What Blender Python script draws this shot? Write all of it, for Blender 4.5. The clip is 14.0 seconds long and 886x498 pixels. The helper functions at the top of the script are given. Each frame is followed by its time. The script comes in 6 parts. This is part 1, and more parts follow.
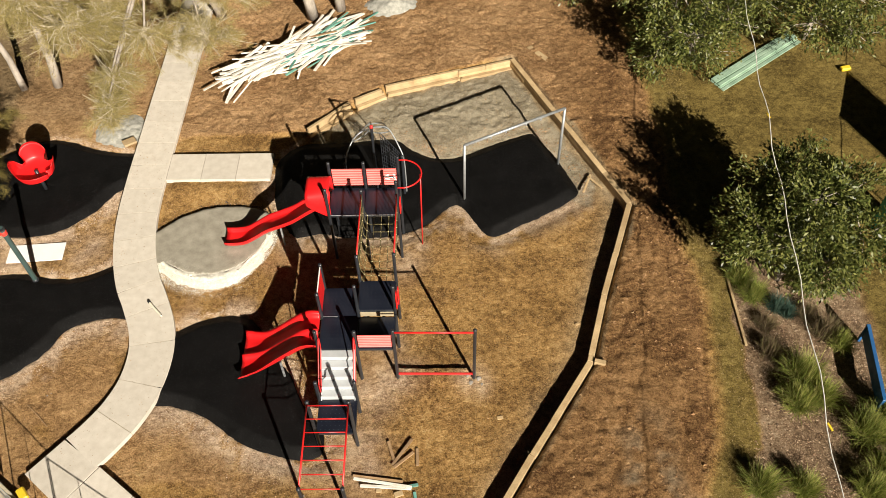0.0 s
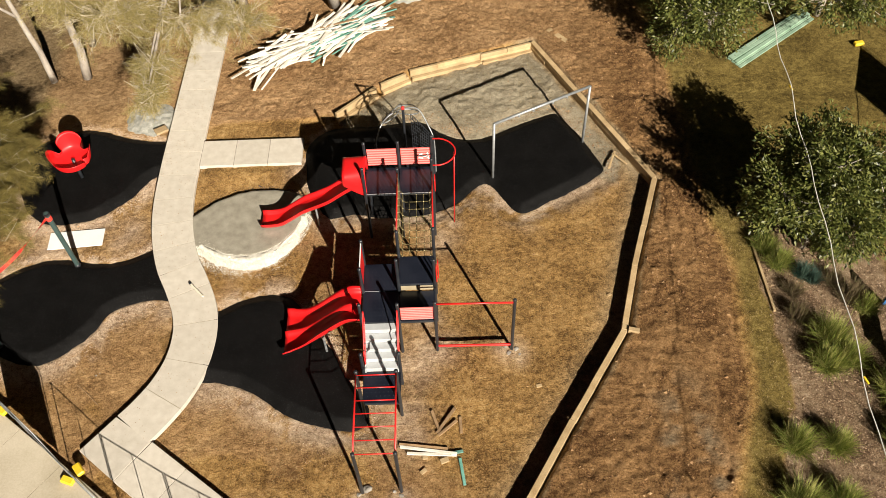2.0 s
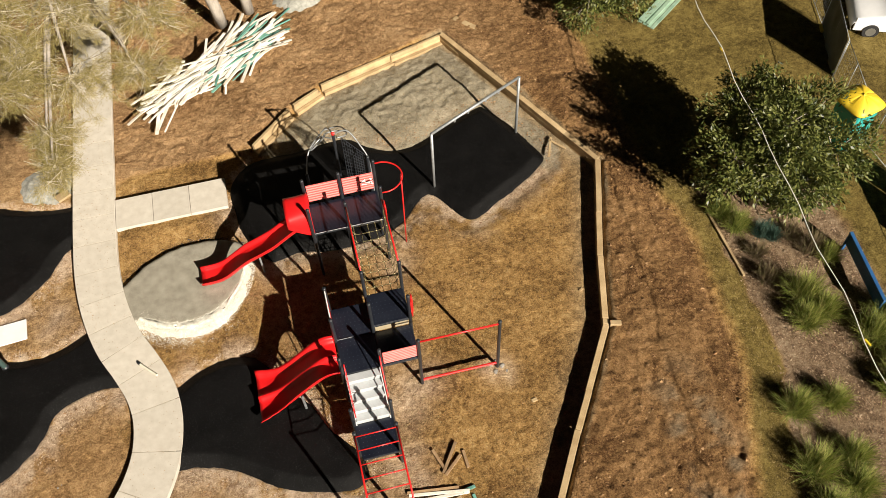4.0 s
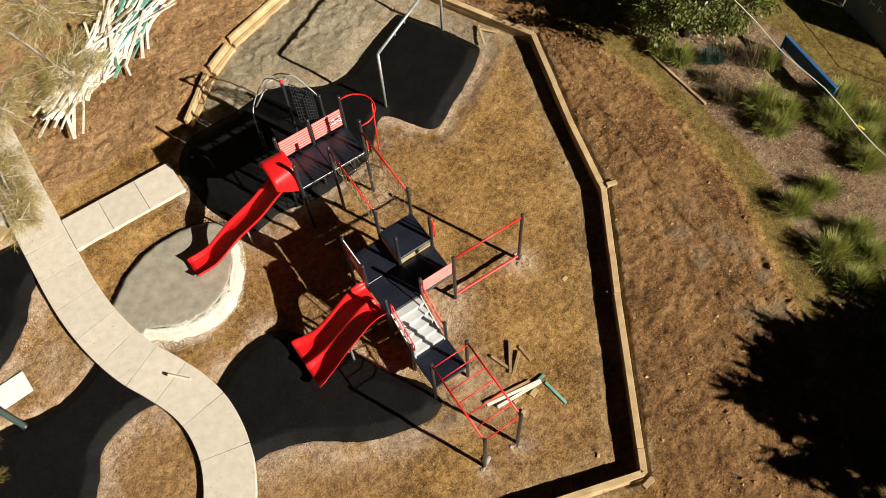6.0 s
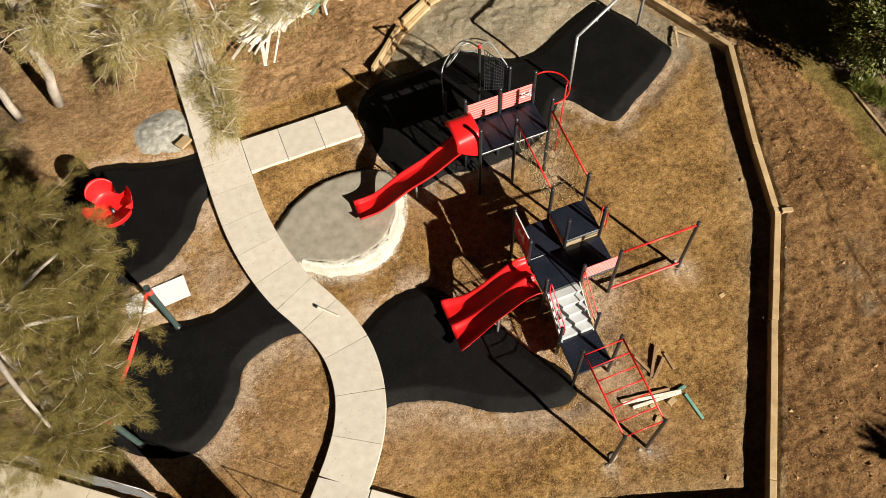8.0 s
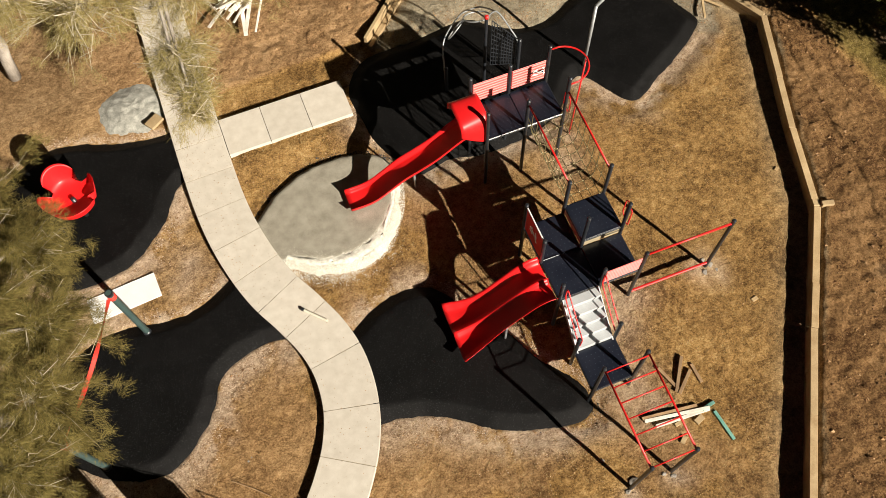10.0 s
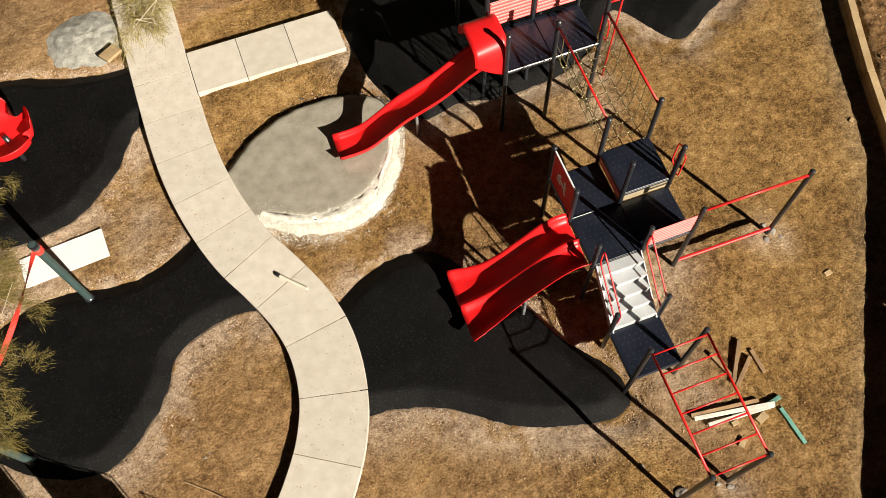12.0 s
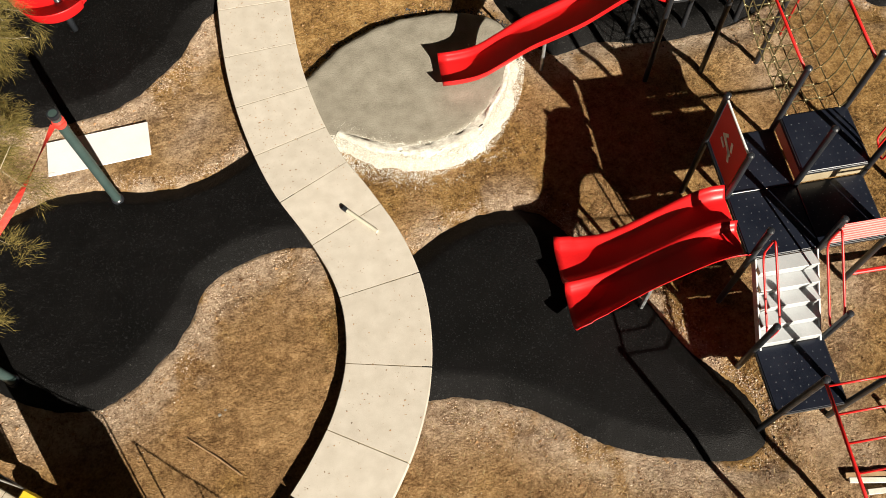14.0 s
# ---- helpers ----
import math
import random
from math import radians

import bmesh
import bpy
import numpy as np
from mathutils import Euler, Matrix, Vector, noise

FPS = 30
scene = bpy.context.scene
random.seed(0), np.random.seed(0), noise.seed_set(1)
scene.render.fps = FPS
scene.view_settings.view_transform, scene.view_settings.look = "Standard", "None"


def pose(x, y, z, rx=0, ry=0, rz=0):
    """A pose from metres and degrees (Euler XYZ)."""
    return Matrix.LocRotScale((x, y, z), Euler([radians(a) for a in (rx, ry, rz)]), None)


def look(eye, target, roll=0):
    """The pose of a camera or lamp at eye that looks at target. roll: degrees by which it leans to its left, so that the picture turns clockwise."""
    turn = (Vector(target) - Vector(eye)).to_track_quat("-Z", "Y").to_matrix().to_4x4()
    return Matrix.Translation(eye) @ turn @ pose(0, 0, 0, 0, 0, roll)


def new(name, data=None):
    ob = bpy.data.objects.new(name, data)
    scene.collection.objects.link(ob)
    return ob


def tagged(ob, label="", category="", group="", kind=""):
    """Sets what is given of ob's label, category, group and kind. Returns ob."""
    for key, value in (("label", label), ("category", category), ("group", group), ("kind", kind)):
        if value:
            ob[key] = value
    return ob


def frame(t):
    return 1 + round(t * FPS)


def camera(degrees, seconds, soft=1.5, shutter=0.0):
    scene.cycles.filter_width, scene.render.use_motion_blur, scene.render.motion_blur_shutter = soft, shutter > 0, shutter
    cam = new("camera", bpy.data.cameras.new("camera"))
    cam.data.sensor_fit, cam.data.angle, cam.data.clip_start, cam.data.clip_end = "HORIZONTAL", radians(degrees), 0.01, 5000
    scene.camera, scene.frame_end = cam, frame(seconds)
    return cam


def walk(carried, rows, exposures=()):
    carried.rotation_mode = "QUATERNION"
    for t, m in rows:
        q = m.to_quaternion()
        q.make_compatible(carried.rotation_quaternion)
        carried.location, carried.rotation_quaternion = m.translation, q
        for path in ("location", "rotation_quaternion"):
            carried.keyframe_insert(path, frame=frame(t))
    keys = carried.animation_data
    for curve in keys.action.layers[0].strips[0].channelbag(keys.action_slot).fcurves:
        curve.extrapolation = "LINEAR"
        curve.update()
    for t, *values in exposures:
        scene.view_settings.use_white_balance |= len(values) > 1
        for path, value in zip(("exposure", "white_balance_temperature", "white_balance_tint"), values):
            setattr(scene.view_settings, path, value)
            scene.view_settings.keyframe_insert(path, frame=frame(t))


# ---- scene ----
cam = camera(54.6, 14.0, soft=0.9)
METRES, EYE, TILT, LEAN, TURN = 25.0, 24.05, -52.5, 1.03, 0.0
ROWS = [
    (0.0, 0.0, 0.0, 0.0, 0.0, 0.0, 0.0),
    (0.5, -0.0128, -0.0049, -0.0007, 0.55, -0.11, -0.51),
    (1.0, -0.0169, -0.0265, -0.0277, 0.55, -0.26, -0.69),
    (1.5, -0.025, -0.0313, -0.0316, 0.26, -0.19, -0.04),
    (2.0, -0.0525, -0.0296, -0.0289, -0.28, -0.15, 1.32),
    (4.5, -0.1483, 0.0493, 0.0764, -9.53, -6.54, 12.59),
    (5.0, -0.1671, 0.0552, 0.0849, -9.48, -10.36, 13.03),
    (5.5, -0.2297, 0.0703, 0.1094, -14.92, -11.82, 20.12),
    (6.0, -0.3055, 0.0917, 0.1316, -21.55, -14.36, 27.47),
    (6.5, -0.38, 0.1028, 0.1536, -17.61, -12.89, 23.67),
    (7.0, -0.3964, 0.1025, 0.1579, -13.17, -11.46, 18.27),
    (7.5, -0.3984, 0.1052, 0.1543, -12.78, -11.4, 17.5),
    (10.0, -0.3761, 0.229, 0.1717, -13.32, -14.46, 17.09),
    (10.5, -0.3694, 0.2896, 0.1588, -13.42, -14.4, 17.06),
    (11.0, -0.3664, 0.3302, 0.1366, -13.57, -14.41, 17.08),
    (11.5, -0.3674, 0.3638, 0.1098, -13.72, -14.47, 17.12),
    (12.0, -0.3648, 0.3825, 0.0937, -12.67, -14.2, 16.09),
    (12.5, -0.3796, 0.4064, 0.0921, -6.6, -13.01, 9.32),
    (13.0, -0.3847, 0.4402, 0.0781, -6.53, -12.86, 8.78),
    (13.5, -0.3831, 0.4883, 0.0581, -6.67, -12.97, 8.58),
    (14.0, -0.3785, 0.5316, 0.0299, -6.08, -12.83, 7.84),
]
walk(cam, [(t, pose(0, 0, EYE, TILT, LEAN, TURN) @ pose(METRES * x, METRES * y, METRES * z, 90 + pitch, roll, yaw)) for t, x, y, z, yaw, pitch, roll in ROWS])

# ---- light ----
SUN_WAY = Vector((0.363, -0.783, 0.505)).normalized()      # towards the sun, about 30 degrees high
sun = new("sun", bpy.data.lights.new("sun", "SUN"))
sun.data.energy, sun.data.angle, sun.data.color = 5.0, radians(0.5), (1.0, 0.91, 0.775)
sun.matrix_world = look((20, -40, 30), Vector((20, -40, 30)) - SUN_WAY)
world = bpy.data.worlds.new("world")
scene.world = world
world.use_nodes = True
sky = world.node_tree.nodes.new("ShaderNodeTexSky")
sky.sky_type, sky.sun_disc = "NISHITA", False
sky.sun_elevation, sky.sun_rotation = math.asin(SUN_WAY.z), math.atan2(SUN_WAY.x, SUN_WAY.y)
world.node_tree.links.new(sky.outputs[0], world.node_tree.nodes["Background"].inputs[0])
world.node_tree.nodes["Background"].inputs[1].default_value = 0.0015
scene.view_settings.exposure = 1.01


# ---- materials ----
def material(name, dark, light, rough=0.7, metal=0.0, scale=3.0, grain=40.0, bump=0.2, vary=0.0, coat=0.0, stretch=(1, 1, 1), own=False, spec=0.5):
    """Two tones mixed by a broad and a fine noise, with fine relief; vary: how much each piece differs."""
    m = bpy.data.materials.new(name)
    m.use_nodes = True
    nt = m.node_tree
    b = nt.nodes["Principled BSDF"]
    b.inputs["Roughness"].default_value, b.inputs["Metallic"].default_value = rough, metal
    b.inputs["Coat Weight"].default_value, b.inputs["Specular IOR Level"].default_value = coat, spec
    co = nt.nodes.new("ShaderNodeTexCoord") if own else nt.nodes.new("ShaderNodeNewGeometry")
    mp = nt.nodes.new("ShaderNodeMapping")
    mp.inputs["Scale"].default_value = stretch
    nt.links.new(co.outputs["Object" if own else "Position"], mp.inputs[0])
    n1, n2 = nt.nodes.new("ShaderNodeTexNoise"), nt.nodes.new("ShaderNodeTexNoise")
    for n, s, d in ((n1, scale, 4), (n2, grain, 3)):
        n.inputs["Scale"].default_value, n.inputs["Detail"].default_value = s, d
        nt.links.new(mp.outputs[0], n.inputs["Vector"])
    add = nt.nodes.new("ShaderNodeMath")
    add.operation = "MULTIPLY_ADD"
    nt.links.new(n2.outputs[0], add.inputs[0])
    add.inputs[1].default_value = 0.5
    nt.links.new(n1.outputs[0], add.inputs[2])
    ramp = nt.nodes.new("ShaderNodeMapRange")
    ramp.inputs[1].default_value, ramp.inputs[2].default_value = 0.5, 1.0
    nt.links.new(add.outputs[0], ramp.inputs[0])
    mix = nt.nodes.new("ShaderNodeMix")
    mix.data_type = "RGBA"
    mix.inputs[6].default_value, mix.inputs[7].default_value = (*dark, 1), (*light, 1)
    nt.links.new(ramp.outputs[0], mix.inputs[0])
    out = mix.outputs[2]
    if vary:
        info, hsv, mr = nt.nodes.new("ShaderNodeObjectInfo"), nt.nodes.new("ShaderNodeHueSaturation"), nt.nodes.new("ShaderNodeMapRange")
        mr.inputs[3].default_value, mr.inputs[4].default_value = 1 - vary, 1 + vary
        nt.links.new(info.outputs["Random"], mr.inputs[0])
        nt.links.new(mr.outputs[0], hsv.inputs["Value"])
        nt.links.new(out, hsv.inputs["Color"])
        out = hsv.outputs[0]
    nt.links.new(out, b.inputs["Base Color"])
    if bump:
        bn = nt.nodes.new("ShaderNodeBump")
        bn.inputs["Strength"].default_value, bn.inputs["Distance"].default_value = bump, 0.02
        nt.links.new(n2.outputs[0], bn.inputs["Height"])
        nt.links.new(bn.outputs[0], b.inputs["Normal"])
    return m


def island_material(name, tones, rough=0.6, through_light=0.0, spec=0.3):
    """Each separate piece of one mesh takes its own tone between those given."""
    m = bpy.data.materials.new(name)
    m.use_nodes = True
    nt = m.node_tree
    b = nt.nodes["Principled BSDF"]
    b.inputs["Roughness"].default_value, b.inputs["Specular IOR Level"].default_value = rough, spec
    geo, ramp = nt.nodes.new("ShaderNodeNewGeometry"), nt.nodes.new("ShaderNodeValToRGB")
    ramp.color_ramp.elements[0].color, ramp.color_ramp.elements[1].color = (*tones[0], 1), (*tones[-1], 1)
    for i, c in enumerate(tones[1:-1]):
        ramp.color_ramp.elements.new((i + 1) / (len(tones) - 1)).color = (*c, 1)
    nt.links.new(geo.outputs["Random Per Island"], ramp.inputs[0])
    nt.links.new(ramp.outputs[0], b.inputs["Base Color"])
    if through_light:
        tr, ms = nt.nodes.new("ShaderNodeBsdfTranslucent"), nt.nodes.new("ShaderNodeMixShader")
        ms.inputs[0].default_value = through_light
        nt.links.new(ramp.outputs[0], tr.inputs[0])
        nt.links.new(b.outputs[0], ms.inputs[1])
        nt.links.new(tr.outputs[0], ms.inputs[2])
        nt.links.new(ms.outputs[0], nt.nodes["Material Output"].inputs[0])
    return m


CONCRETE = material("pale_concrete", (0.47, 0.425, 0.355), (0.58, 0.535, 0.46), 0.85, scale=3.5, grain=60, bump=0.12, vary=0.06)
APRON = material("old_concrete", (0.36, 0.31, 0.22), (0.50, 0.44, 0.34), 0.9, scale=0.8, grain=20, bump=0.25)
TIMBER = material("pine_sleeper", (0.30, 0.20, 0.095), (0.50, 0.37, 0.205), 0.75, scale=2.0, grain=30, bump=0.3, vary=0.18)
PALE_TIMBER = material("pale_offcut", (0.58, 0.53, 0.44), (0.82, 0.79, 0.71), 0.8, scale=3, grain=30, bump=0.2, vary=0.2)
BROWN_TIMBER = material("brown_offcut", (0.20, 0.12, 0.06), (0.38, 0.25, 0.13), 0.8, scale=3, grain=30, bump=0.2, vary=0.25)
GREEN_TIMBER = material("green_painted_board", (0.06, 0.19, 0.15), (0.16, 0.34, 0.28), 0.7, scale=2, grain=25, bump=0.1, vary=0.25)
SAGE_BOARD = material("sage_green_board", (0.16, 0.26, 0.18), (0.32, 0.44, 0.33), 0.7, scale=2, grain=25, bump=0.1, vary=0.15)
RED = material("red_plastic", (0.62, 0.008, 0.010), (0.72, 0.014, 0.016), 0.42, scale=2, grain=60, bump=0.02)
RED_TUBE = material("red_powder_coat", (0.60, 0.012, 0.012), (0.70, 0.02, 0.018), 0.38, scale=3, grain=80, bump=0.02)
# Faded panel red and its grooves, made pinker to hold a painted-in sheen.
FADED_SHEEN_RED = material("faded_red_sheen_panel", (0.64, 0.075, 0.065), (0.72, 0.12, 0.105), 0.42, scale=2, grain=60, bump=0.02)
PINK = material("pale_red_groove", (0.70, 0.20, 0.185), (0.78, 0.27, 0.25), 0.5, scale=3, grain=60, bump=0.02)
WHITE = material("white_plastic", (0.72, 0.72, 0.70), (0.82, 0.82, 0.80), 0.5, scale=2, grain=40, bump=0.02)
BLACK = material("black_powder_coat", (0.012, 0.014, 0.018), (0.025, 0.028, 0.033), 0.35, scale=4, grain=80, bump=0.03)
DECK = material("dark_deck_coating", (0.006, 0.008, 0.015), (0.015, 0.018, 0.028), 0.28, scale=2, grain=60, bump=0.05)
DECK_DOT = material("deck_perforation", (0.06, 0.066, 0.08), (0.13, 0.14, 0.16), 0.6, bump=0.0)
DECK_SIDE = material("deck_rim_plate", (0.26, 0.21, 0.13), (0.40, 0.34, 0.23), 0.6, scale=2, grain=30, bump=0.05)
STEP_PLASTIC = material("pale_grey_step", (0.36, 0.38, 0.39), (0.48, 0.50, 0.51), 0.5, scale=2, grain=60, bump=0.05)
STEEL = material("galvanised_steel", (0.26, 0.28, 0.29), (0.42, 0.44, 0.45), 0.5, 0.55, scale=6, grain=60, bump=0.05)
ROPE = material("olive_rope", (0.07, 0.058, 0.02), (0.15, 0.12, 0.045), 0.85, scale=10, grain=120, bump=0.2)
POST_GREEN = material("dark_green_post", (0.030, 0.055, 0.052), (0.055, 0.085, 0.080), 0.45, scale=3, grain=60, bump=0.03)
TAPE = material("red_barrier_tape", (0.70, 0.03, 0.02), (0.80, 0.07, 0.05), 0.5, scale=8, grain=40, bump=0.0)
PALE_STRING = material("pale_string", (0.62, 0.60, 0.55), (0.78, 0.76, 0.72), 0.8, bump=0.0)
YELLOW = material("yellow_block", (0.68, 0.46, 0.02), (0.80, 0.58, 0.04), 0.5, scale=3, grain=30, bump=0.05)
TEAL = material("teal_plastic", (0.02, 0.30, 0.27), (0.04, 0.40, 0.36), 0.45, scale=2, grain=30, bump=0.05)
CLOTH = material("grey_shade_cloth", (0.10, 0.11, 0.12), (0.17, 0.18, 0.19), 0.9, scale=2, grain=90, bump=0.1)
BLUE = material("blue_painted_board", (0.015, 0.08, 0.22), (0.03, 0.13, 0.32), 0.5, scale=2, grain=40, bump=0.03)
STONE = material("grey_stone", (0.18, 0.16, 0.135), (0.34, 0.31, 0.27), 0.9, scale=3, grain=25, bump=0.5, vary=0.1)
CRUSHED = material("crushed_blue_stone", (0.19, 0.19, 0.165), (0.42, 0.41, 0.36), 0.95, scale=6, grain=26, bump=1.0)
BARK = material("grey_bark", (0.20, 0.17, 0.14), (0.44, 0.39, 0.33), 0.9, scale=4, grain=30, bump=0.6, stretch=(1, 1, 0.3))
TWIG = island_material("grey_twigs", ((0.24, 0.20, 0.13), (0.40, 0.345, 0.24), (0.54, 0.48, 0.36)), 0.9)
NEEDLE = island_material("olive_needles", ((0.06, 0.055, 0.014), (0.17, 0.14, 0.036), (0.30, 0.235, 0.075), (0.20, 0.16, 0.045)), 0.8, 0.28)
DRY_NEEDLE = island_material("straw_needles", ((0.16, 0.125, 0.036), (0.33, 0.27, 0.09), (0.47, 0.39, 0.18), (0.28, 0.235, 0.065)), 0.85, 0.3)
LEAF = island_material("glossy_green_leaves", ((0.028, 0.040, 0.008), (0.085, 0.105, 0.022), (0.20, 0.205, 0.055), (0.11, 0.125, 0.03)), 0.42, 0.25, 0.4)
STRAP = island_material("strap_leaves", ((0.07, 0.10, 0.015), (0.18, 0.225, 0.04), (0.34, 0.36, 0.085), (0.38, 0.33, 0.13)), 0.6, 0.3)
DRY_STRAP = island_material("purple_grass_leaves", ((0.10, 0.07, 0.045), (0.17, 0.12, 0.07), (0.15, 0.14, 0.05)), 0.7, 0.2)
BLUE_BUSH = island_material("blue_green_leaves", ((0.025, 0.06, 0.045), (0.05, 0.095, 0.07), (0.08, 0.12, 0.085)), 0.6, 0.15)
CHIP = island_material("bark_chips", ((0.13, 0.075, 0.042), (0.29, 0.19, 0.115), (0.44, 0.33, 0.22), (0.09, 0.055, 0.036)), 0.9)
PALE_CHIP = island_material("pale_crumbs", ((0.36, 0.26, 0.17), (0.56, 0.43, 0.31), (0.72, 0.59, 0.45)), 0.9)
CLOD = island_material("soil_crumbs", ((0.15, 0.078, 0.034), (0.30, 0.17, 0.08), (0.44, 0.28, 0.145)), 0.95)
WHITE_STONE = island_material("white_gravel", ((0.52, 0.49, 0.40), (0.72, 0.69, 0.60), (0.82, 0.80, 0.74)), 0.9)
CRUMB = island_material("rubber_and_shade_crumbs", ((0.010, 0.010, 0.011), (0.020, 0.020, 0.022), (0.05, 0.05, 0.052)), 0.7)
CAR_PAINT = material("white_car_paint", (0.74, 0.74, 0.74), (0.80, 0.80, 0.80), 0.25, coat=0.6, bump=0.0)
CAR_GLASS = material("tinted_glass", (0.01, 0.012, 0.014), (0.02, 0.022, 0.025), 0.08, bump=0.0)
TYRE = material("tyre_rubber", (0.012, 0.012, 0.012), (0.022, 0.022, 0.022), 0.8, bump=0.1)
ALLOY = material("alloy_rim", (0.35, 0.36, 0.37), (0.48, 0.49, 0.50), 0.35, 0.8, bump=0.0)


# ---- shape helpers ----
def mesh_of(name, verts, faces, mat, smooth=False):
    me = bpy.data.meshes.new(name)
    me.from_pydata([tuple(v) for v in verts], [], faces)
    me.materials.append(mat)
    if smooth:
        me.shade_smooth()
    me.update()
    return me


class Shape:
    """Gathers pieces of one mesh."""

    def __init__(self):
        self.v, self.f = [], []

    def add(self, verts, faces):
        n = len(self.v)
        self.v += [Vector(p) for p in verts]
        self.f += [tuple(i + n for i in f) for f in faces]
        return self

    def box(self, size, m=None, edge=0.01):
        """A box with chamfered edges, centred."""
        m = m or Matrix()
        a, b, c = (s / 2 for s in size)
        k = min(edge, a * 0.6, b * 0.6, c * 0.6)
        bm = bmesh.new()
        for x in (-1, 1):
            for y in (-1, 1):
                for z in (-1, 1):
                    for p in ((x * a, y * (b - k), z * (c - k)), (x * (a - k), y * b, z * (c - k)), (x * (a - k), y * (b - k), z * c)):
                        bm.verts.new(m @ Vector(p))
        bmesh.ops.convex_hull(bm, input=bm.verts[:])
        bm.verts.index_update()
        self.add([v.co.copy() for v in bm.verts], [[v.index for v in f.verts] for f in bm.faces])
        bm.free()
        return self

    def tube(self, pts, r, n=8, closed=False, taper=None):
        """A round bar along points."""
        pts = [Vector(p) for p in pts]
        rings, up = [], None
        for i, p in enumerate(pts):
            a = pts[(i - 1) % len(pts)] if closed or i else p
            b = pts[(i + 1) % len(pts)] if closed or i < len(pts) - 1 else p
            d = (b - a).normalized()
            if up is None:
                up = d.orthogonal().normalized()
            up = (up - d * up.dot(d)).normalized()
            side = d.cross(up)
            rr = r if taper is None else r + (taper - r) * i / max(1, len(pts) - 1)
            rings.append([p + (up * math.cos(t) + side * math.sin(t)) * rr for t in (2 * math.pi * j / n for j in range(n))])
        verts = [q for ring in rings for q in ring]
        faces, m = [], len(rings)
        for i in range(m if closed else m - 1):
            k = (i + 1) % m
            faces += [(i * n + j, i * n + (j + 1) % n, k * n + (j + 1) % n, k * n + j) for j in range(n)]
        if not closed:
            faces += [tuple(range(n))[::-1], tuple((m - 1) * n + j for j in range(n))]
        return self.add(verts, faces)

    def sheet(self, rows, thick=0.0):
        """A skin through rows of points; with thickness it is closed below."""
        h, w = len(rows), len(rows[0])
        top = [Vector(p) for r in rows for p in r]
        f = [(i * w + j, i * w + j + 1, (i + 1) * w + j + 1, (i + 1) * w + j) for i in range(h - 1) for j in range(w - 1)]
        if not thick:
            return self.add(top, f)
        low, n = [p - Vector((0, 0, thick)) for p in top], h * w
        f += [tuple(n + k for k in q[::-1]) for q in f]
        rim = [j for j in range(w)] + [i * w + w - 1 for i in range(1, h)] + [(h - 1) * w + j for j in range(w - 2, -1, -1)] + [i * w for i in range(h - 2, 0, -1)]
        f += [(rim[(k + 1) % len(rim)], rim[k], n + rim[k], n + rim[(k + 1) % len(rim)]) for k in range(len(rim))]
        return self.add(top + low, f)

    def lathe(self, profile, at=(0, 0, 0), n=20):
        """profile: radius, height."""
        at = Vector(at)
        v = [at + Vector((r * math.cos(2 * math.pi * j / n), r * math.sin(2 * math.pi * j / n), z)) for r, z in profile for j in range(n)]
        f = [(i * n + j, i * n + (j + 1) % n, (i + 1) * n + (j + 1) % n, (i + 1) * n + j) for i in range(len(profile) - 1) for j in range(n)]
        f += [tuple(range(n))[::-1], tuple((len(profile) - 1) * n + j for j in range(n))]
        return self.add(v, f)

    def mesh(self, name, mat, smooth=False):
        return mesh_of(name, self.v, self.f, mat, smooth)


def part(name, shape, mat, parent, label="", smooth=False):
    ob = new(name, shape.mesh(name, mat, smooth))
    ob.parent = parent
    return tagged(ob, label) if label else ob


def thing(name, label, category, at=(0, 0, 0), turn=0.0, group="", kind=""):
    ob = new(name)
    ob.matrix_world = pose(*at, 0, 0, turn)
    return tagged(ob, label, category, group, kind)


def solid(name, shape, mat, label, category="", group="", kind="", smooth=False):
    return tagged(new(name, shape.mesh(name, mat, smooth)), label, category, group, kind)


def curve_points(pts, step=0.15, closed=False):
    """Catmull-Rom through points, resampled evenly."""
    p = [np.array(q, float) for q in pts]
    n, out = len(p), []
    for i in range(n if closed else n - 1):
        if closed:
            a, b, c, d = p[(i - 1) % n], p[i], p[(i + 1) % n], p[(i + 2) % n]
        else:
            a, b, c, d = p[max(i - 1, 0)], p[i], p[i + 1], p[min(i + 2, n - 1)]
        m = max(2, int(np.linalg.norm(c - b) / step))
        for k in range(m):
            t = k / m
            out.append(0.5 * (2 * b + (c - a) * t + (2 * a - 5 * b + 4 * c - d) * t * t + (3 * b - a - 3 * c + d) * t ** 3))
    if not closed:
        out.append(p[-1])
    return np.array(out)


# ---- noise and distances for the ground ----
def lattice(x, y, seed):
    xi, yi = np.floor(x), np.floor(y)
    fx, fy = x - xi, y - yi
    fx, fy = fx * fx * (3 - 2 * fx), fy * fy * (3 - 2 * fy)

    def h(a, b):
        s = np.sin(a * 127.1 + b * 311.7 + seed * 74.7) * 43758.5453
        return s - np.floor(s)

    return (h(xi, yi) * (1 - fx) + h(xi + 1, yi) * fx) * (1 - fy) + (h(xi, yi + 1) * (1 - fx) + h(xi + 1, yi + 1) * fx) * fy


def fbm(x, y, size, seed, octaves=4):
    """Cloud noise about zero, within about one."""
    v, a = 0.0, 1.0
    for k in range(octaves):
        v = v + a * (lattice(x / size + 3.7 * k, y / size - 5.1 * k, seed + k) * 2 - 1)
        size, a = size / 2, a / 2
    return v / 1.6


